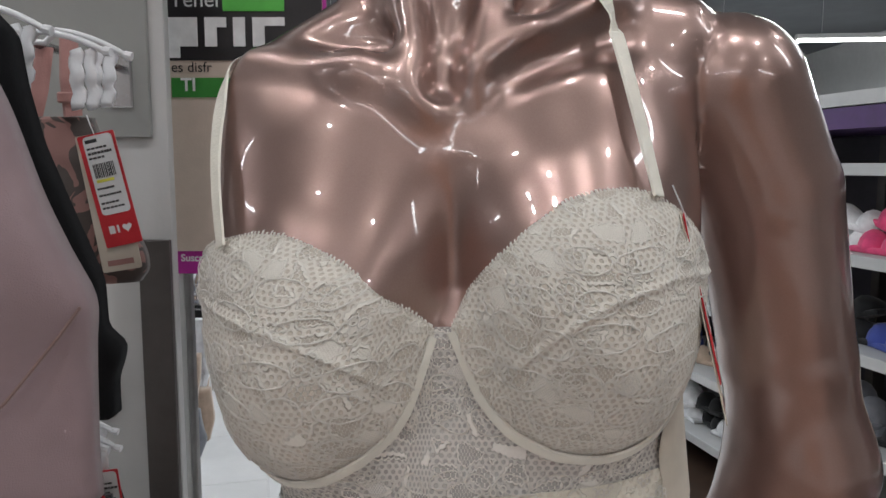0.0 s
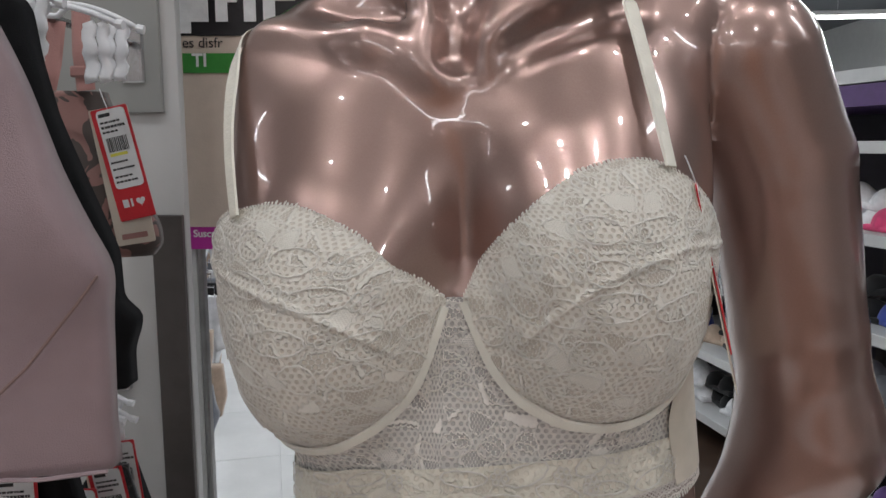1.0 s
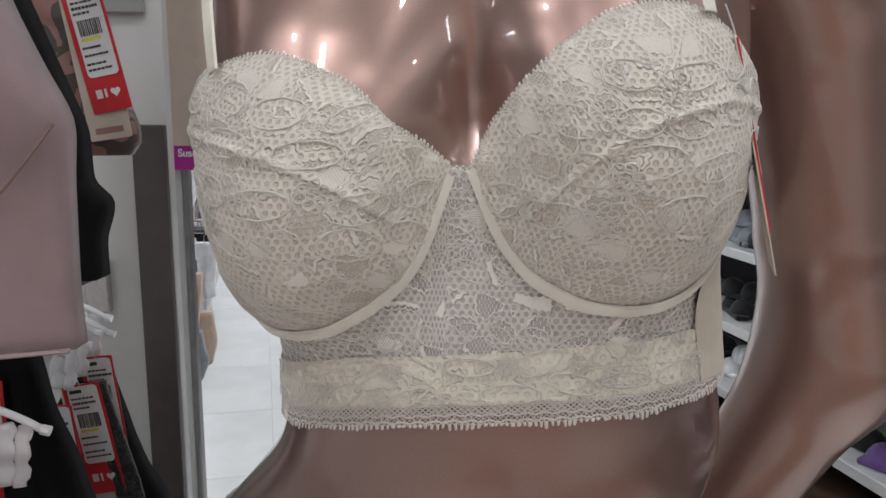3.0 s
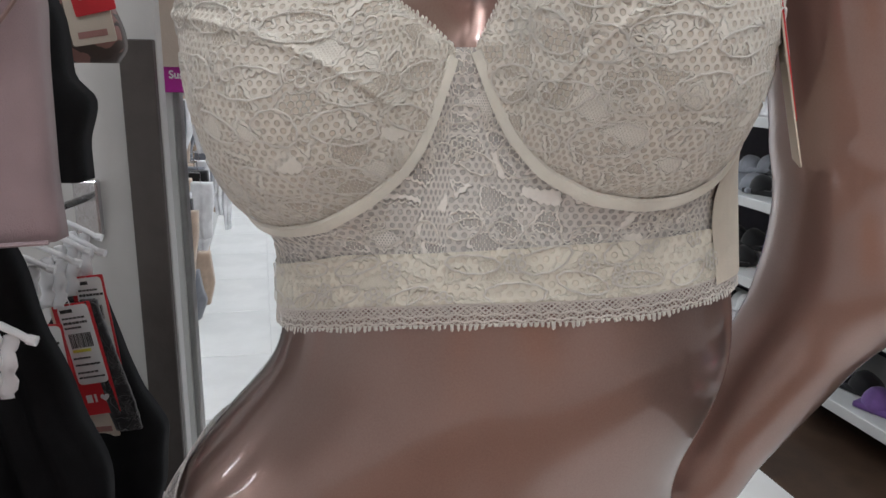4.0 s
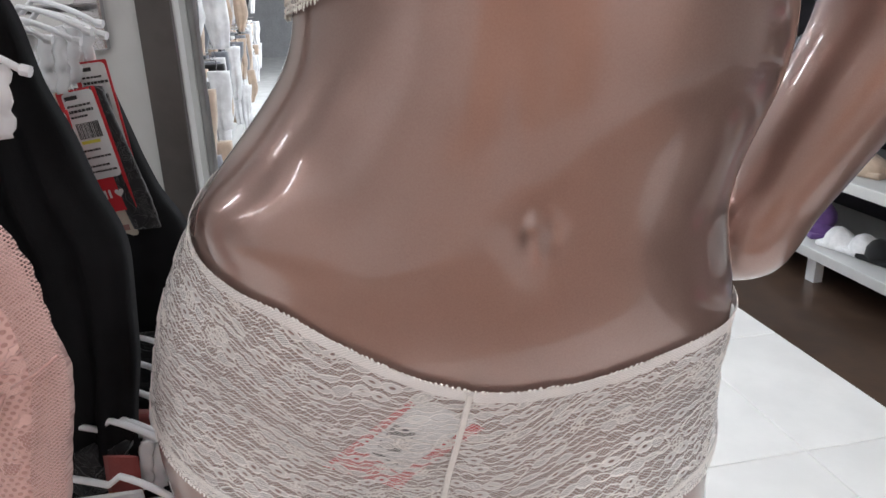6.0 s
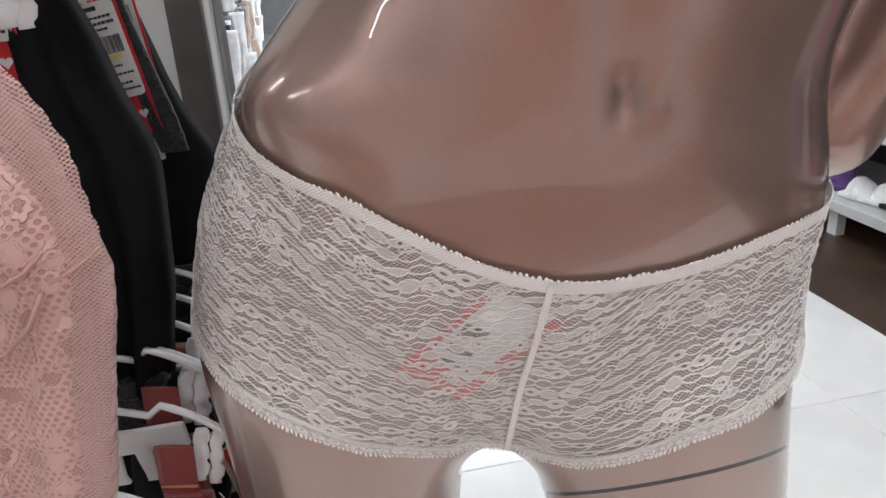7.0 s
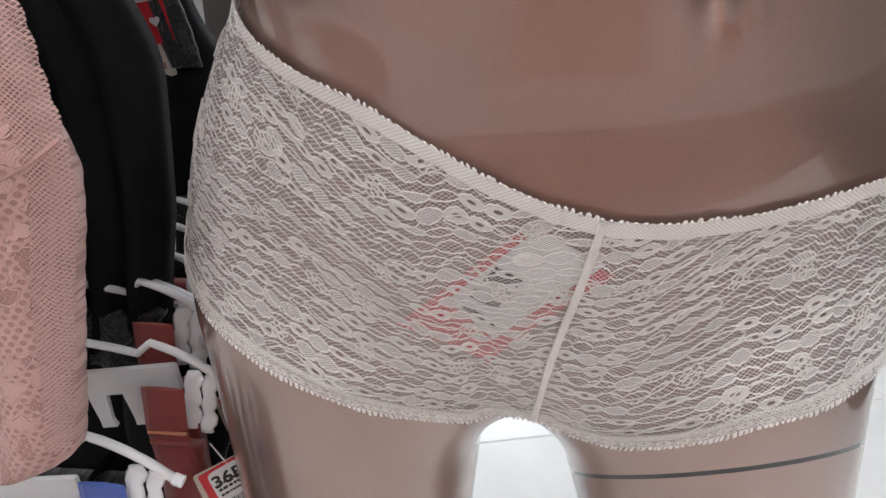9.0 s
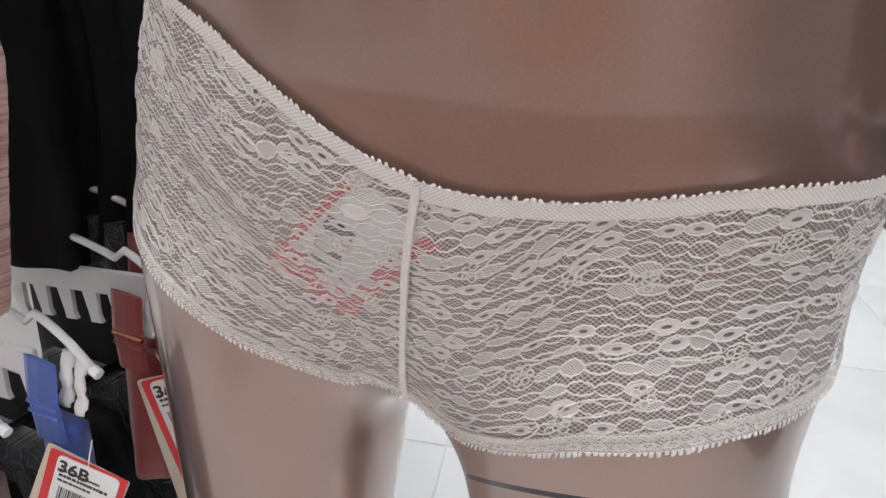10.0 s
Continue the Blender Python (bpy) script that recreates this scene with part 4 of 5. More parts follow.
STEEL = plain("chromed_steel", (0.60, 0.60, 0.61), 0.22, 1.0, spread=0.05)
DARKRED = cloth_mat("dark_red_satin", (0.27, 0.055, 0.050), 700, 0.36, 0.1)
BLUE = cloth_mat("blue_satin", (0.07, 0.12, 0.40), 700, 0.34, 0.1)
BROWN = cloth_mat("taupe_satin", (0.24, 0.155, 0.14), 700, 0.42, 0.1)
n = Nodes("camouflage_print")
_f = n.ramp(n.noise(34, 2, n.pos(), 0.5, 1.2), 0.49, 0.51)
CAMO = n.done(n.mix(_f, (0.070, 0.052, 0.045), (0.30, 0.155, 0.135)), 0.6, normal=n.bump(n.noise(900, 2, n.pos()), 0.0003), sheen=0.2)
YELLOW = plain("yellow_print", (0.70, 0.66, 0.10), 0.6)


def heart(size):
    t = np.linspace(0, math.tau, 24, endpoint=False)
    return [(size * (16 * math.sin(a) ** 3) / 17, size * (13 * math.cos(a) - 5 * math.cos(2 * a) - 2 * math.cos(3 * a) - math.cos(4 * a)) / 17) for a in t]


def round_rect(w, h, r=0.003, top=0.0):
    out = []
    for cx, cz, a0 in ((w / 2 - r, top - r, 0), (-w / 2 + r, top - r, 90), (-w / 2 + r, top - h + r, 180), (w / 2 - r, top - h + r, 270)):
        out += [(cx + r * math.cos(radians(a0 + q)), cz + r * math.sin(radians(a0 + q))) for q in (0, 30, 60, 90)]
    return out


def price_tag(m, label, w=0.036, h=0.104, cream=True, size_text=None, seed=0):
    """A hang tag: cream card, red card, white sticker with its print and bars; hangs from its top middle."""
    r = random.Random(seed)
    t = thing("price_tag", label, "price tag", "price tags", m)
    if cream:
        c = part("backing_card", sheet(round_rect(w * 1.08, h * 1.22, 0.002), 0.0008), CARD, t, "cream backing card")
        c.matrix_basis = pose(-0.001, 0.0014, 0.0, 0, 3.5, 0)
        b = part("printed_bar", sheet([(-w * .36, -h * 1.17), (w * .36, -h * 1.17), (w * .36, -h * 1.12), (-w * .36, -h * 1.12)], 0.0002), ROSE, t)
        b.matrix_basis = pose(-0.001, 0.0011, 0.0, 0, 3.5, 0)
    part("red_card", sheet(round_rect(w, h, 0.0015), 0.0008), RED, t, "glossy red card")
    part("sticker", sheet(round_rect(w * .80, h * .70, 0.004, -h * .015), 0.0004), STICKER, t, "white printed sticker").location = (0.001, -0.0006, 0)

    def bar(x0, z0, x1, z1, mat=INK):
        part("printed_bar", sheet([(x0, z1), (x1, z1), (x1, z0), (x0, z0)], 0.0002), mat, t).location = (0.001, -0.0009, 0)
    if size_text:
        words(size_text, 0.0145, INK, t, pose(-w * .36, -0.0008, -h * .165, 90, 0, 0), bold=0.0003)
    else:
        bar(-w * .34, -h * .075, -w * .02, -h * .045)
    for z0, wd in ((.115, .5), (.155, .62), (.20, .4), (.47, .42), (.53, .62), (.60, .5), (.645, .62)):
        x = -w * .34
        while x < -w * .34 + w * wd:
            d = r.uniform(0.0016, 0.0042)
            bar(x, -h * z0 - 0.0018 * (1.3 if z0 == .155 else 1), x + d * 0.8, -h * z0)
            x += d
    x = -w * .30
    while x < w * .28:
        d = r.choice((0.0004, 0.0007, 0.0011))
        bar(x, -h * .385, x + d, -h * .26)
        x += d + r.choice((0.0005, 0.0008))
    bar(-w * .30, -h * .425, w * .18, -h * .40, YELLOW)
    hs = part("heart", sheet([(x + w * .20, z - h * .85) for x, z in heart(0.0046)], 0.0002), STICKER, t, "white printed heart")
    hs.location = (0, -0.0006, 0)
    for x0, x1 in ((-.30, -.14), (-.08, -.02)):
        part("printed_bar", sheet([(w * x0, -h * .885), (w * x1, -h * .885), (w * x1, -h * .815), (w * x0, -h * .815)], 0.0002), STICKER, t).location = (0, -0.0004, 0)
    part("string", tube([(0, 0, -0.004), (-.002, .001, .006), (-.004, .003, .018)], 0.0005, 5), PLASTIC, t)
    return t


def bra_hanger(m, label="small white plastic bra hanger hooked on a rack arm", seed=0):
    """A short arched arm with a knob at its end and two wavy drop clips."""
    r = random.Random(seed)
    t = thing("bra_hanger", label, "hanger", "bra hangers", m)
    arch = [(x, 0, 0.016 * (1 - ((x + 0.06) / 0.06) ** 2) * (1 if x > -0.06 else 0.3)) for x in np.linspace(-0.12, 0, 14)]
    part("arm", tube(arch, 0.0032, 8, flat=0.8), PLASTIC, t, smooth=True)
    part("knob", tube([(0, 0, 0), (0.006, 0, -0.001)], 0.0038, 8), PLASTIC, t)
    for x, w in ((-.012, 0.0055), (-.024, 0.0065)):
        dx = r.uniform(-.002, .002)
        z = np.linspace(0.002, -0.045, 12)
        pts = [(x + dx * (i / 11) + 0.0012 * math.sin(i * 1.7), 0.001 * math.sin(i), q) for i, q in enumerate(z)]
        part("drop_clip", tube(pts, w, 8, flat=0.35, up=(0, 1, 0), radii=[w * (0.8 + 0.25 * abs(math.sin(i * 0.9))) for i in range(12)]), PLASTIC, t, smooth=True)
    return t


def rack_arm(x, y0, y1, z):
    t = thing("rack_arm", "chromed steel rack arm hooked into the back panel", "rack arm", "rack arms")
    part("rod", tube([(x, y1, z), (x, y0, z), (x, y0 - .008, z + .012)], 0.0042, 8), STEEL, t, smooth=True)
    part("bracket", box((x - .014, y1 - .012, z - .045), (x + .014, y1 + .0, z + .02), 0.002), STEEL, t)


rack_arm(-.375, .33, .876, 1.492)
rack_arm(-.415, .40, .876, 1.118)
rack_arm(-.400, .34, .876, .780)
rack_arm(-.400, .30, .876, .600)

# upper arm: mauve body, black body, printed bra
mauve = thing("mauve_bodysuit", "mauve microfibre bodysuit hanging on a rack arm", "bodysuit")
drape("body", [(1.49, -.385, -.31), (1.45, -.385, -.262), (1.412, -.385, -.245), (1.362, -.385, -.229), (1.330, -.385, -.215), (1.304, -.385, -.201), (1.275, -.385, -.204), (1.21, -.385, -.206), (1.183, -.385, -.2045)], .405, MAUVE, mauve, 0.010, 1, 0.004, 0.018, 3, cups=((-.225, 1.33, .04, .05, .012),))
part("leg_piping", tube([(-.2015, .400, 1.302), (-.212, .395, 1.286), (-.226, .3915, 1.268), (-.240, .390, 1.251), (-.256, .389, 1.236)], 0.0010, 6), BROWN, mauve, "dark stitched seam")
part("hem", tube([(-.380, .402, 1.184), (-.30, .392, 1.183), (-.24, .394, 1.183), (-.205, .404, 1.184)], 0.0020, 6, flat=0.6), MAUVE, mauve)
black_top = thing("black_bodysuit", "plain black bodysuit hanging behind a mauve one", "bodysuit")
drape("body", [(1.49, -.38, -.322), (1.475, -.38, -.306), (1.437, -.38, -.301), (1.397, -.38, -.292), (1.349, -.38, -.274), (1.296, -.38, -.253), (1.258, -.38, -.252), (1.2495, -.38, -.238), (1.236, -.38, -.240), (1.221, -.38, -.246), (1.194, -.38, -.246)], .523, BLACK, black_top, 0.010, 2, 0.003, 0.020, 5, nv=70)
camo = thing("printed_bra", "pink and brown camouflage print bra on a hanger", "bra")
drape("cup", [(1.425, -.40, -.334), (1.40, -.41, -.326), (1.36, -.42, -.312), (1.32, -.42, -.298), (1.295, -.42, -.288), (1.278, -.42, -.287), (1.268, -.42, -.297)], .700, CAMO, camo, 0.016, 1, 0.003, 0.012, 7, cups=((-.345, 1.33, .05, .05, .014),))
part("strap", tube([(-.344, .690, 1.498), (-.343, .684, 1.46), (-.340, .682, 1.425)], 0.0088, 8, flat=0.16, up=(0, 1, 0)), ROSE, camo, "rose satin strap")
part("strap", tube([(-.372, .700, 1.490), (-.376, .694, 1.45), (-.384, .690, 1.415)], 0.0085, 8, flat=0.16, up=(0, 1, 0)), ROSE, camo, "rose satin strap")
part("slider", box((-.353, .6785, 1.437), (-.331, .6835, 1.447), 0.0015), ROSE, camo, "rose strap slider")
price_tag(pose(-.3165, .672, 1.409, 0, -12.5, 0), "red and white price tag with cream card on a bra", 0.034, 0.104, seed=2)
for i, (x, y, z) in enumerate(((-.268, .592, 1.470), (-.300, .565, 1.482), (-.318, .550, 1.476), (-.272, .640, 1.474))):
    bra_hanger(pose(x, y, z, 0, 4 * (i % 2), -6 + 4 * i), seed=i)

# middle arm: black bras with tags
front = thing("black_slip", "black lace slip hanging from a rack arm", "slip")
drape("body", [(1.185, -.43, -.365), (1.16, -.43, -.350), (1.12, -.43, -.330), (1.07, -.43, -.322), (1.03, -.43, -.305), (.99, -.43, -.296), (.965, -.43, -.284), (.945, -.43, -.279), (.843, -.43, -.288), (.80, -.43, -.298), (.754, -.43, -.305), (.742, -.43, -.320)], .575, BLACK, front, 0.008, 5, 0.008, 0.020, 9, cups=((-.33, .98, .04, .06, .010),))
drape("lace_hem", [(.772, -.43, -.305), (.742, -.43, -.307), (.730, -.43, -.312)], .572, BLACK_LACE, front, 0.012, 3, 0.005, 0.012, 9, nv=10, edge_wave=0.002)
behind = thing("black_bra", "black bra with lace edging hanging behind a slip", "bra")
drape("cup", [(1.05, -.37, -.335), (1.004, -.40, -.3215), (.990, -.41, -.318), (.956, -.42, -.306), (.934, -.42, -.292), (.918, -.42, -.283), (.89, -.42, -.287), (.854, -.42, -.290), (.818, -.42, -.302), (.795, -.42, -.325)], .712, BLACK, behind, 0.016, 1, 0.003, 0.014, 10, cups=((-.32, .89, .04, .05, .012),))
drape("lace_edge", [(1.055, -.345, -.331), (1.00, -.345, -.318), (.955, -.335, -.304), (.925, -.325, -.300)], .694, BLACK_LACE, behind, 0.004, 1, 0.001, 0.004, 11, nv=20, edge_wave=0.0012)
drape("lace_hem", [(.815, -.42, -.303), (.797, -.42, -.318), (.784, -.42, -.330)], .700, BLACK_LACE, behind, 0.008, 1, 0.002, 0.008, 11, nv=8)
price_tag(pose(-.352, .690, 1.053, 0, -10, 0), "red and white price tag on a black bra", 0.036, 0.112, size_text=None, seed=5)
price_tag(pose(-.343, .706, 1.075, 0, -6, 6), "red and white price tag behind another tag", 0.030, 0.112, cream=False, seed=6)
price_tag(pose(-.370, .680, 1.036, 0, -6, -8), "red and white price tag partly hidden by another tag", 0.030, 0.108, cream=False, seed=7)
for i, (x, y, z) in enumerate(((-.331, .712, 1.097), (-.338, .700, 1.101), (-.344, .735, 1.106), (-.342, .686, 1.094), (-.346, .650, 1.098))):
    bra_hanger(pose(x, y, z, 0, 5, -4 + 3 * i), seed=10 + i)
inner = thing("black_camisole", "black camisole on a white hanger with a red tag", "camisole")
drape("body", [(1.10, -.47, -.385), (1.03, -.47, -.365), (.95, -.47, -.350), (.80, -.47, -.345), (.74, -.47, -.35)], .530, BLACK, inner, 0.01, 2, 0.004, 0.02, 12)
bra_hanger(pose(-.292, .520, 1.086, 0, 6, 4), seed=21)
price_tag(pose(-.362, .560, 1.105, 0, 0, 10), "red price tag between black garments", 0.036, 0.10, cream=False, seed=8)

# salmon lace top
pink = thing("lace_top", "salmon pink lace camisole with a scalloped edge on a rack arm", "camisole", at=pose(-.007, 0, 0))
drape("body", [(1.075, -.43, -.315), (1.043, -.43, -.284), (1.019, -.43, -.268), (.994, -.43, -.255), (.955, -.43, -.244), (.929, -.43, -.237), (.90, -.43, -.241), (.87, -.43, -.248), (.83, -.43, -.257), (.796, -.43, -.263), (.774, -.43, -.269), (.766, -.43, -.283)], .412, PINK_LACE, pink, 0.010, 3, 0.006, 0.016, 14, nu=60, nv=110, edge_wave=0.0006, cups=((-.275, .955, .03, .04, .012),))
drape("lace_edge", [(1.066, -.325, -.290), (1.043, -.30, -.262), (1.019, -.29, -.247), (.994, -.28, -.236), (.955, -.28, -.230), (.929, -.28, -.230), (.90, -.28, -.235), (.87, -.285, -.243), (.83, -.29, -.253), (.80, -.295, -.259), (.785, -.30, -.264)], .408, PINK_NET, pink, 0.004, 2, 0.002, 0.0015, 14, nu=14, nv=160, edge_wave=0.0016)
part("cup_seam", tube([(-.300, .3985, .9275), (-.276, .3935, .931), (-.262, .3925, .938), (-.252, .3945, .947)], 0.0022, 8, flat=0.5), PINK_LACE, pink, smooth=True)
part("cup_seam", tube([(-.252, .3945, .931), (-.240, .3975, .937), (-.228, .4030, .946)], 0.0018, 8, flat=0.5), PINK_LACE, pink, smooth=True)
part("cup_seam", tube([(-.304, .4005, .884), (-.284, .3965, .894), (-.268, .3955, .909), (-.258, .3950, .926)], 0.0024, 8, flat=0.5), PINK_LACE, pink, smooth=True)
part("strap", tube([(-.335, .41, 1.118), (-.325, .409, 1.085), (-.312, .408, 1.060)], 0.006, 8, flat=0.2, up=(0, 1, 0)), ROSE, pink, "thin rose strap")
bra_hanger(pose(-.300, .418, 1.112, 0, 4, 0), seed=31)


# lower arms: strappy bras on white hangers
def strap_bra(x, y, z, color, label, seed, lean=0):
    t = thing("hung_bra", label, "bra", "bras on the lower arms")
    part("strap", tube([(x - .020, y, z), (x - .021, y - .002, z - .03), (x - .019, y - .001, z - .064)], 0.0150, 8, flat=0.14, up=(0, 1, 0)), color, t, "shiny satin strap")
    part("slider", tube([(x - .034, y - .003, z - .034), (x - .006, y - .003, z - .034)], 0.0022, 6), plain("copper_slider", (0.60, 0.27, 0.17), 0.25, 1.0) if color is DARKRED else color, t, "strap slider")
    part("slider_bar", tube([(x - .034, y - .003, z - .042), (x - .006, y - .003, z - .042)], 0.0018, 6), color, t)
    drape("cup", [(z - .055, x - .036, x - .005), (z - .085, x - .038, x - .004), (z - .12, x - .04, x - .004), (z - .17, x - .04, x - .006)], y + .006, color, t, 0.006, 1, 0.003, 0.012, seed, 12, 16)
    bra_hanger(pose(x + .024, y + .004, z + .004, 0, 10, lean), seed=seed)


strap_bra(-.262, .520, .744, DARKRED, "dark red bra with copper sliders on a white hanger", 41, -6)
strap_bra(-.272, .452, .722, BLUE, "blue satin bra on a white hanger", 42, -4)
strap_bra(-.325, .420, .678, BROWN, "taupe bra on a white hanger", 43, -2)
strap_bra(-.283, .560, .770, DARKRED, "dark red bra hanging behind another", 44, -4)
for i in range(6):
    bra_hanger(pose(-.262 - .006 * i, .575 + .034 * i, .772 + .008 * i, 0, 8, -4), seed=50 + i)
    t = thing("hung_bra", "dark bra on a white hanger in a tight row", "bra", "bras on the lower arms")
    drape("cup", [(.765 + .008 * i, -.34, -.285), (.72, -.35, -.276), (.66, -.36, -.270), (.62, -.36, -.285)], .585 + .034 * i, (BLACK, DARKRED, BLACK, BLACK, BROWN, BLACK)[i], t, 0.010, 1, 0.002, 0.008, 60 + i, 12, 14)


def comb(m, teeth=7, w=0.20):
    """The back bar of a plastic hanger, with a row of stubby prongs under it."""
    t = thing("clip_bar", "grey-white plastic hanger bar with a row of prongs", "hanger", "clip bars", m)
    part("bar", box((-w, -.002, 0), (0, .002, .022), 0.0015), PLASTIC, t)
    for i in range(teeth):
        x = -0.012 - i * (w - .02) / teeth
        part("prong", sheet([(x - .007, .002), (x + .007, .002), (x + .005, -.020), (x + .007, -.026), (x - .004, -.026), (x - .004, -.020)], 0.004), PLASTIC, t).location = (0, -.002, 0)
    return t


comb(pose(-.262, .600, .748, 0, -3, 2))
comb(pose(-.280, .545, .727, 0, -6, 4))
comb(pose(-.318, .470, .690, 0, -4, 4), 6)
price_tag(pose(-.252, .446, .655, 0, 20, 16), "red edged price tag with a printed size", 0.056, 0.112, cream=True, size_text="36B", seed=71)
price_tag(pose(-.243, .515, .690, 0, -14, 36), "red edged price tag beside the mannequin's leg", 0.042, 0.115, cream=True, size_text="36B", seed=72)
price_tag(pose(-.252, .575, .712, 0, -16, 50), "red price tag in a row of tags", 0.040, 0.11, cream=True, seed=73)
price_tag(pose(-.262, .615, .712, 0, -16, 50), "red price tag in a row of tags", 0.040, 0.11, cream=True, seed=74)
price_tag(pose(-.325, .405, .628, 0, 24, 6), "red edged price tag on a taupe bra", 0.050, 0.11, cream=True, seed=75)

for i in range(5):
    t = thing("black_brief", "black lace brief in a tight hanging row", "brief", "briefs on the lowest arm")
    drape("cloth", [(.742 - .01 * i, -.52, -.300 - .004 * i), (.68, -.54, -.285), (.50, -.54, -.280), (.32, -.52, -.30)], .630 + .045 * i, BLACK_LACE if i % 2 else BLACK, t, 0.010, 3, 0.004, 0.012, 80 + i, 16, 20)
    part("loop", tube([(-.400, .632 + .045 * i, .735 - .01 * i), (-.400, .632 + .045 * i, .785)], 0.002, 6), BLACK, t)

# dark cloths added mostly out of view, for the left thigh to reflect
for i in range(5):
    t = thing("black_brief", "black brief added low on the rack to darken the thigh's reflections", "brief", "briefs on the lowest arm")
    drape("cloth", [(.598, -.48, -.345), (.55, -.50, -.320), (.45, -.50, -.305), (.28, -.48, -.33)], .390 + .05 * i, BLACK if i % 2 else BLACK_LACE, t, 0.010, 3, 0.004, 0.012, 90 + i, 16, 20)

# the tag at the side of the bra
price_tag(pose(.147, .446, 1.352, 0, -14.5, 0) @ pose(0, 0, 0, 0, 0, 72), "red and white price tag hanging from the cream bra's side", 0.034, 0.106, seed=76)

# ---- the poster on the rack's end ----
poster = thing("poster", "advertising poster with black head and magenta border", "poster", at=pose(-.007, 0, -.006))
MAGENTA = plain("magenta_print", (0.45, 0.022, 0.30), 0.4, spread=0.05)
BEIGE_PRINT = plain("beige_print", (0.60, 0.50, 0.42), 0.4, spread=0.05)
BLACK_PRINT = plain("black_print", (0.012, 0.010, 0.012), 0.35)
GREEN = plain("green_print", (0.035, 0.23, 0.035), 0.4)
WHITE_PRINT = plain("white_print", (0.80, 0.80, 0.80), 0.4)
LIME = plain("lime_print", (0.10, 0.52, 0.07), 0.4)
part("board", box((-.386, 1.012, 1.236), (-.150, 1.018, 1.80), 0.001), MAGENTA, poster)
part("white_rim", box((-.3865, 1.010, 1.236), (-.382, 1.0118, 1.80)), WHITE_PRINT, poster)
part("picture_field", box((-.373, 1.0095, 1.268), (-.155, 1.0115, 1.80)), BEIGE_PRINT, poster)
part("black_field", box((-.3815, 1.0075, 1.527), (-.155, 1.0092, 1.80)), BLACK_PRINT, poster)
words("Tener", 0.029, WHITE_PRINT, poster, pose(-.358, 1.0065, 1.591, 90, 0, 0))
part("green_wordmark", box((-.287, 1.0055, 1.591), (-.205, 1.007, 1.612), 0.0), LIME, poster)
for x0, x1, z0, z1 in ((-.362, -.346, 1.530, 1.583), (-.346, -.322, 1.545, 1.583), (-.312, -.296, 1.545, 1.583), (-.296, -.283, 1.570, 1.583), (-.274, -.258, 1.545, 1.583), (-.248, -.232, 1.545, 1.583), (-.232, -.205, 1.572, 1.583)):
    part("white_wordmark", box((x0, 1.0055, z0), (x1, 1.007, z1), 0.0), WHITE_PRINT, poster)
words("es disfr", 0.019, BLACK_PRINT, poster, pose(-.360, 1.0085, 1.508, 90, 0, 0))
part("green_flag", box((-.360, 1.0075, 1.478), (-.25, 1.0092, 1.504), 0.0), GREEN, poster)
words("TI", 0.024, WHITE_PRINT, poster, pose(-.347, 1.0068, 1.482, 90, 0, 0), bold=0.0006)
words("Suscrib", 0.014, WHITE_PRINT, poster, pose(-.358, 1.0112, 1.251, 90, 0, 0), bold=0.0003)
part("clip", box((-.380, 1.0181, 1.30), (-.370, 1.0225, 1.312)), STEEL, poster)

# the grey sheet behind the upper arm
tagged(part("grey_panel", box((-.62, .868, 1.413), (-.343, .8755, 2.0), 0.001), plain("grey_acrylic", (0.30, 0.305, 0.29), 0.35, spread=0.08, scale=8)), "grey acrylic sheet fixed on the rack's back panel", "panel")

# ---- the aisle beyond ----
WOOD = plain("dark_wood_floor", (0.060, 0.036, 0.024), 0.35, spread=0.3, scale=14)
AISLE = pose(1.05, 2.15, 0, 0, 0, 14)
inlay = tagged(part("wood_floor", box((0, -4.0, -.003), (2.6, 5.5, .0025)), WOOD), "dark brown wood floor strip beside the aisle", "floor", kind="structure")
inlay.matrix_basis = AISLE
# unseen floor patch, added so belly and thighs reflect a darker orange
tagged(part("wood_floor", box((-2.2, -1.7, -.003), (2.6, -.6, .0025)), plain("reflected_orange_wood", (0.33, 0.16, 0.09), 0.35, spread=0.3, scale=14)), "unseen orange-brown wood floor patch added for the mannequin's reflections", "floor", kind="structure")


def folded_bra(material, seed):
    """Two moulded cups laid together, with a band."""
    r = random.Random(seed)
    t = thing("folded_bra", "moulded bra laid on a shelf", "bra", "bras on the shelves")
    for sx in (-1, 1):
        bm = bmesh.new()
        bmesh.ops.create_uvsphere(bm, u_segments=14, v_segments=9, radius=1.0)
        for v in bm.verts:
            v.co = Vector((v.co.x * .062 + sx * .052, v.co.y * .058, max(v.co.z, -.25) * .062 * (1 + .12 * math.sin(3 * v.co.x)) + .0155))
        part("cup", bm, material, t, smooth=True)
    part("band", box((-.12, -.005, 0), (.12, .055, .022), 0.008, segments=2), material, t)
    return t


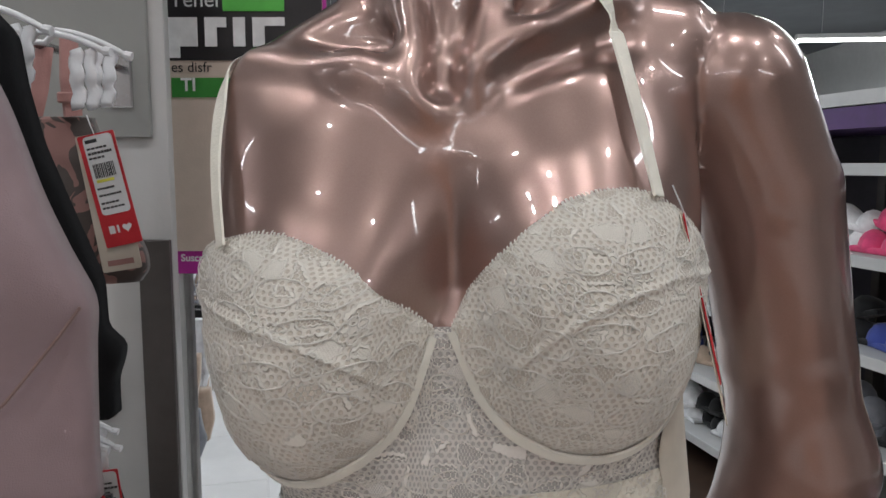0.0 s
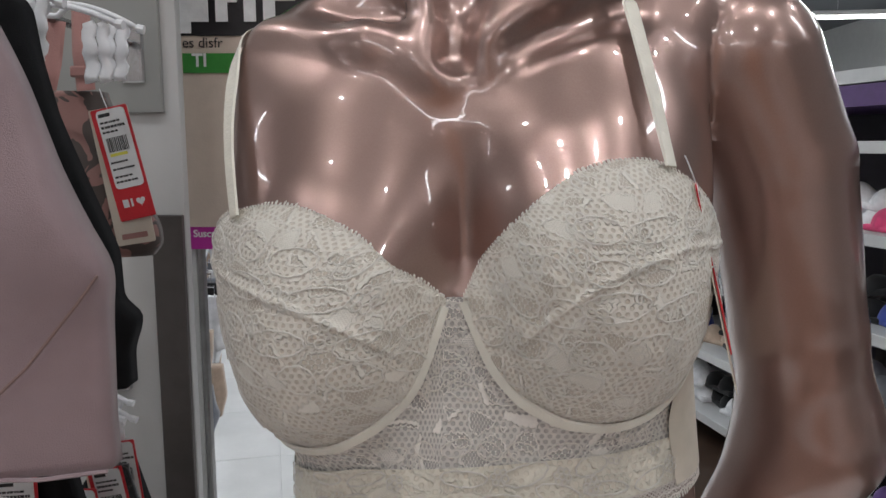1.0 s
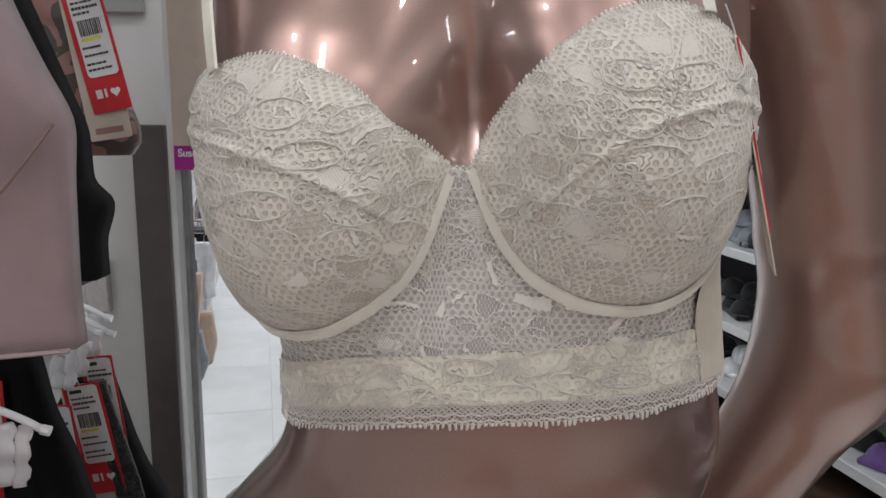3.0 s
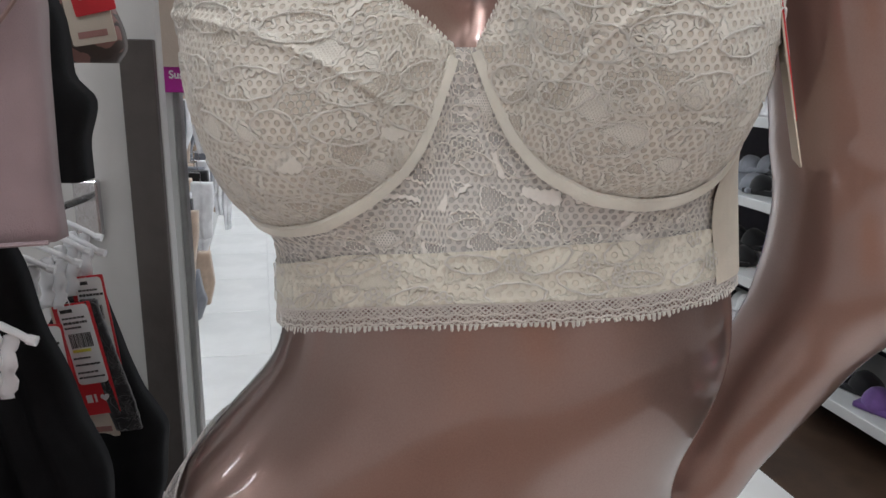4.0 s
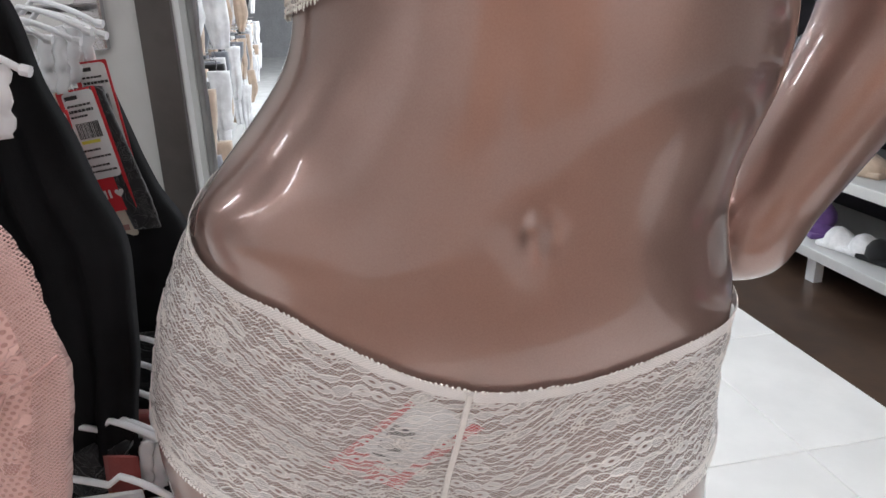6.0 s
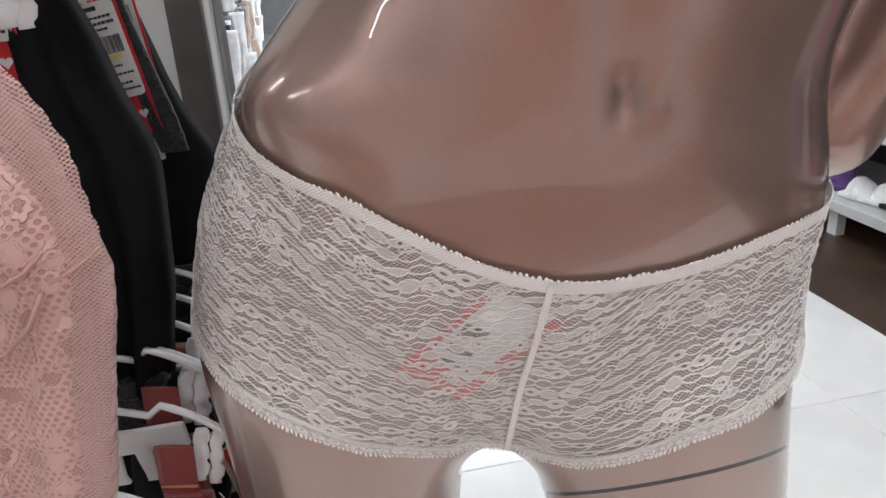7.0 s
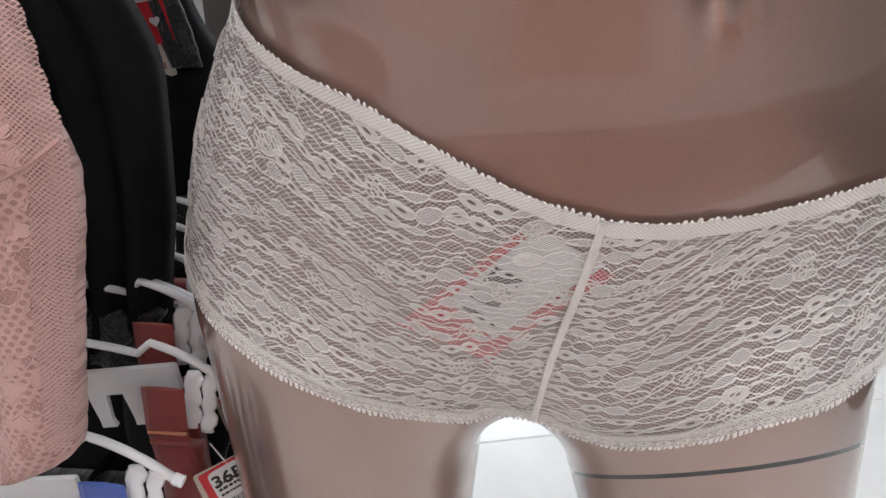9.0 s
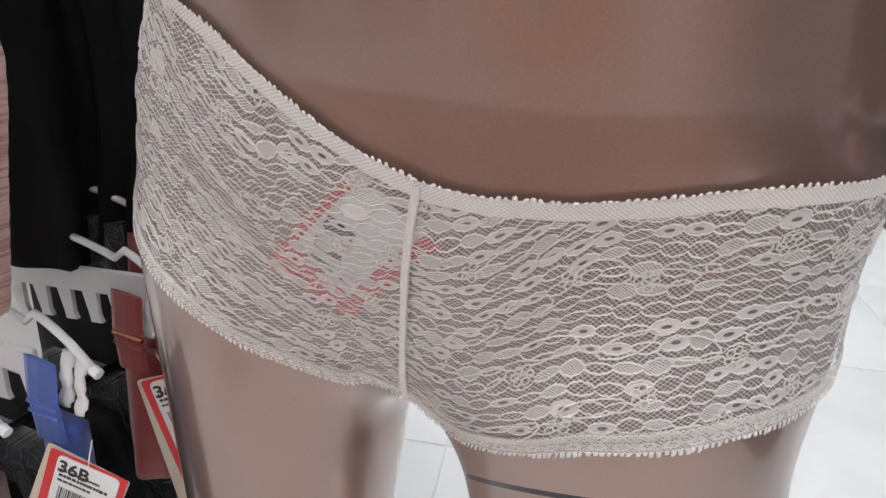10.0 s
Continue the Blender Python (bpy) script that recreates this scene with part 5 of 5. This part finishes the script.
COLORS = {"black": (0.008, 0.008, 0.009), "white": (0.84, 0.84, 0.85), "beige": (0.55, 0.42, 0.32), "pink": (0.75, 0.07, 0.20), "rose": (0.50, 0.20, 0.22), "purple": (0.14, 0.07, 0.24), "grey": (0.22, 0.23, 0.26), "blue": (0.05, 0.08, 0.35)}
CLOTHS = {k: cloth_mat(k + "_cotton", v, 300, 0.7, 0.15) for k, v in COLORS.items()}
unit = thing("shelf_unit", "white metal shop shelf unit full of underwear", "shelf")
unit.matrix_basis = AISLE
LEVELS = (0.13, 0.42, 0.74, 1.06, 1.36)
for z in LEVELS:
    part("shelf_board", box((.36, -1.9, z), (.86, 5.2, z + .025), 0.003), WHITE, unit)
    part("price_rail", box((.348, -1.9, z - .012), (.358, 5.2, z + .028), 0.002), WHITE, unit)
part("back", box((.862, -1.9, 0), (.88, 5.2, 1.52)), plain("dark_backing", (0.05, 0.045, 0.06), 0.6), unit)
part("head_sign", box((.33, -1.9, 1.50), (.88, 5.2, 1.57)), plain("purple_sign", (0.085, 0.035, 0.14), 0.4), unit, "purple head sign")
part("light_strip", box((.33, -1.9, 1.575), (.90, 5.2, 1.62)), WHITE, unit)
for y in np.arange(-1.85, 5.3, 1.175):
    part("post", box((.80, y, 0), (.86, y + .04, 1.499), 0.002), POST, unit)
    part("foot", box((.40, y, 0), (.44, y + .05, .13), 0.002), PLASTIC, unit)
protos = {k: folded_bra(m, i) for i, (k, m) in enumerate(CLOTHS.items())}
rng = random.Random(77)
first = set()
for z in LEVELS[:4]:
    y = -1.8
    while y < 5.0:
        k = rng.choice(("black", "white", "black", "beige", "pink", "rose", "purple", "grey", "white", "blue"))
        m = AISLE @ pose(.47 + rng.uniform(0, .06), y, z + .0255, 0, 0, rng.uniform(70, 110))
        if k in first:
            o = copy_thing(protos[k], m)
        else:
            o = protos[k]
            o.matrix_basis = m
            first.add(k)
        o["label"] = k + " moulded bra laid on a shop shelf"
        o2 = copy_thing(o, AISLE @ pose(.50 + rng.uniform(0, .04), y + rng.uniform(-.02, .02), z + .095, rng.uniform(-12, 12), rng.uniform(-20, 20), rng.uniform(60, 120))) if rng.random() < 0.6 else None
        y += rng.uniform(.15, .26)
for k, o in protos.items():
    if k not in first:
        o.matrix_basis = AISLE @ pose(.62, 5.0, LEVELS[0] + .0255, 0, 0, 90)

# pale goods hanging along the other side of the aisle
rail = thing("wall_gondola", "white slatted gondola with hanging goods along the aisle", "rack")
rail.matrix_basis = pose(-1.35, 2.6, 0, 0, 0, 14)
part("panel", box((-.05, -1.1, 0), (0, 5.0, 2.1)), WHITE, rail)
part("base_shelf", box((0, -1.0, 0), (.30, 5.0, .16), 0.004), WHITE, rail)
for z in (0.77, 0.95, 1.19, 1.45, 1.71):
    part("slat", box((0, -1.1, z - .015), (.014, 5.0, z + .015), 0.002), STEEL, rail)
rng = random.Random(5)
for z in (1.68, 1.42, 1.16, 0.92, 0.74):
    y = 1.75
    while y < 6.4:
        k = rng.choice(("white", "white", "beige", "white", "black", "grey", "beige"))
        t = thing("hanging_garment", k + " underwear hanging on a gondola hook", "underwear", "goods on the gondola")
        h, w = rng.uniform(.12, .24), rng.uniform(.03, .065)
        x = -.87 - (y - 2.6) * 0.25 + rng.uniform(-.10, .05)
        drape("cloth", [(z, x - .03, x + .03), (z - .06, x - w * .7, x + w * .6), (z - h * .6, x - w * .7, x + w * rng.uniform(.3, .8)), (z - h, x - w * .4, x + w * rng.uniform(.0, .5))], y, CLOTHS[k], t, 0.02, 2, 0.008, 0.02, rng.randrange(999), 12, 16)
        part("hook", tube([(x, y, z - .01), (x, y, z + .03), (x - .35, y + .01, z + .03)], 0.003, 6), STEEL, t)
        y += rng.uniform(.06, .12)

# floor tiles
a = bmesh.new()
box((-.2985, -.2985, -.010), (.2985, .2985, 0), 0.0015, a)
first_tile = part("tile", a, TILE, floor)
for i in range(-6, 6):
    for j in range(0, 14):
        t = first_tile if (i, j) == (-6, 0) else new("tile", first_tile.data)
        t.parent = floor
        t.matrix_basis = Matrix.Rotation(radians(14), 4, "Z") @ Matrix.Translation((i * .6 + .3, j * .6 + .5, 0))
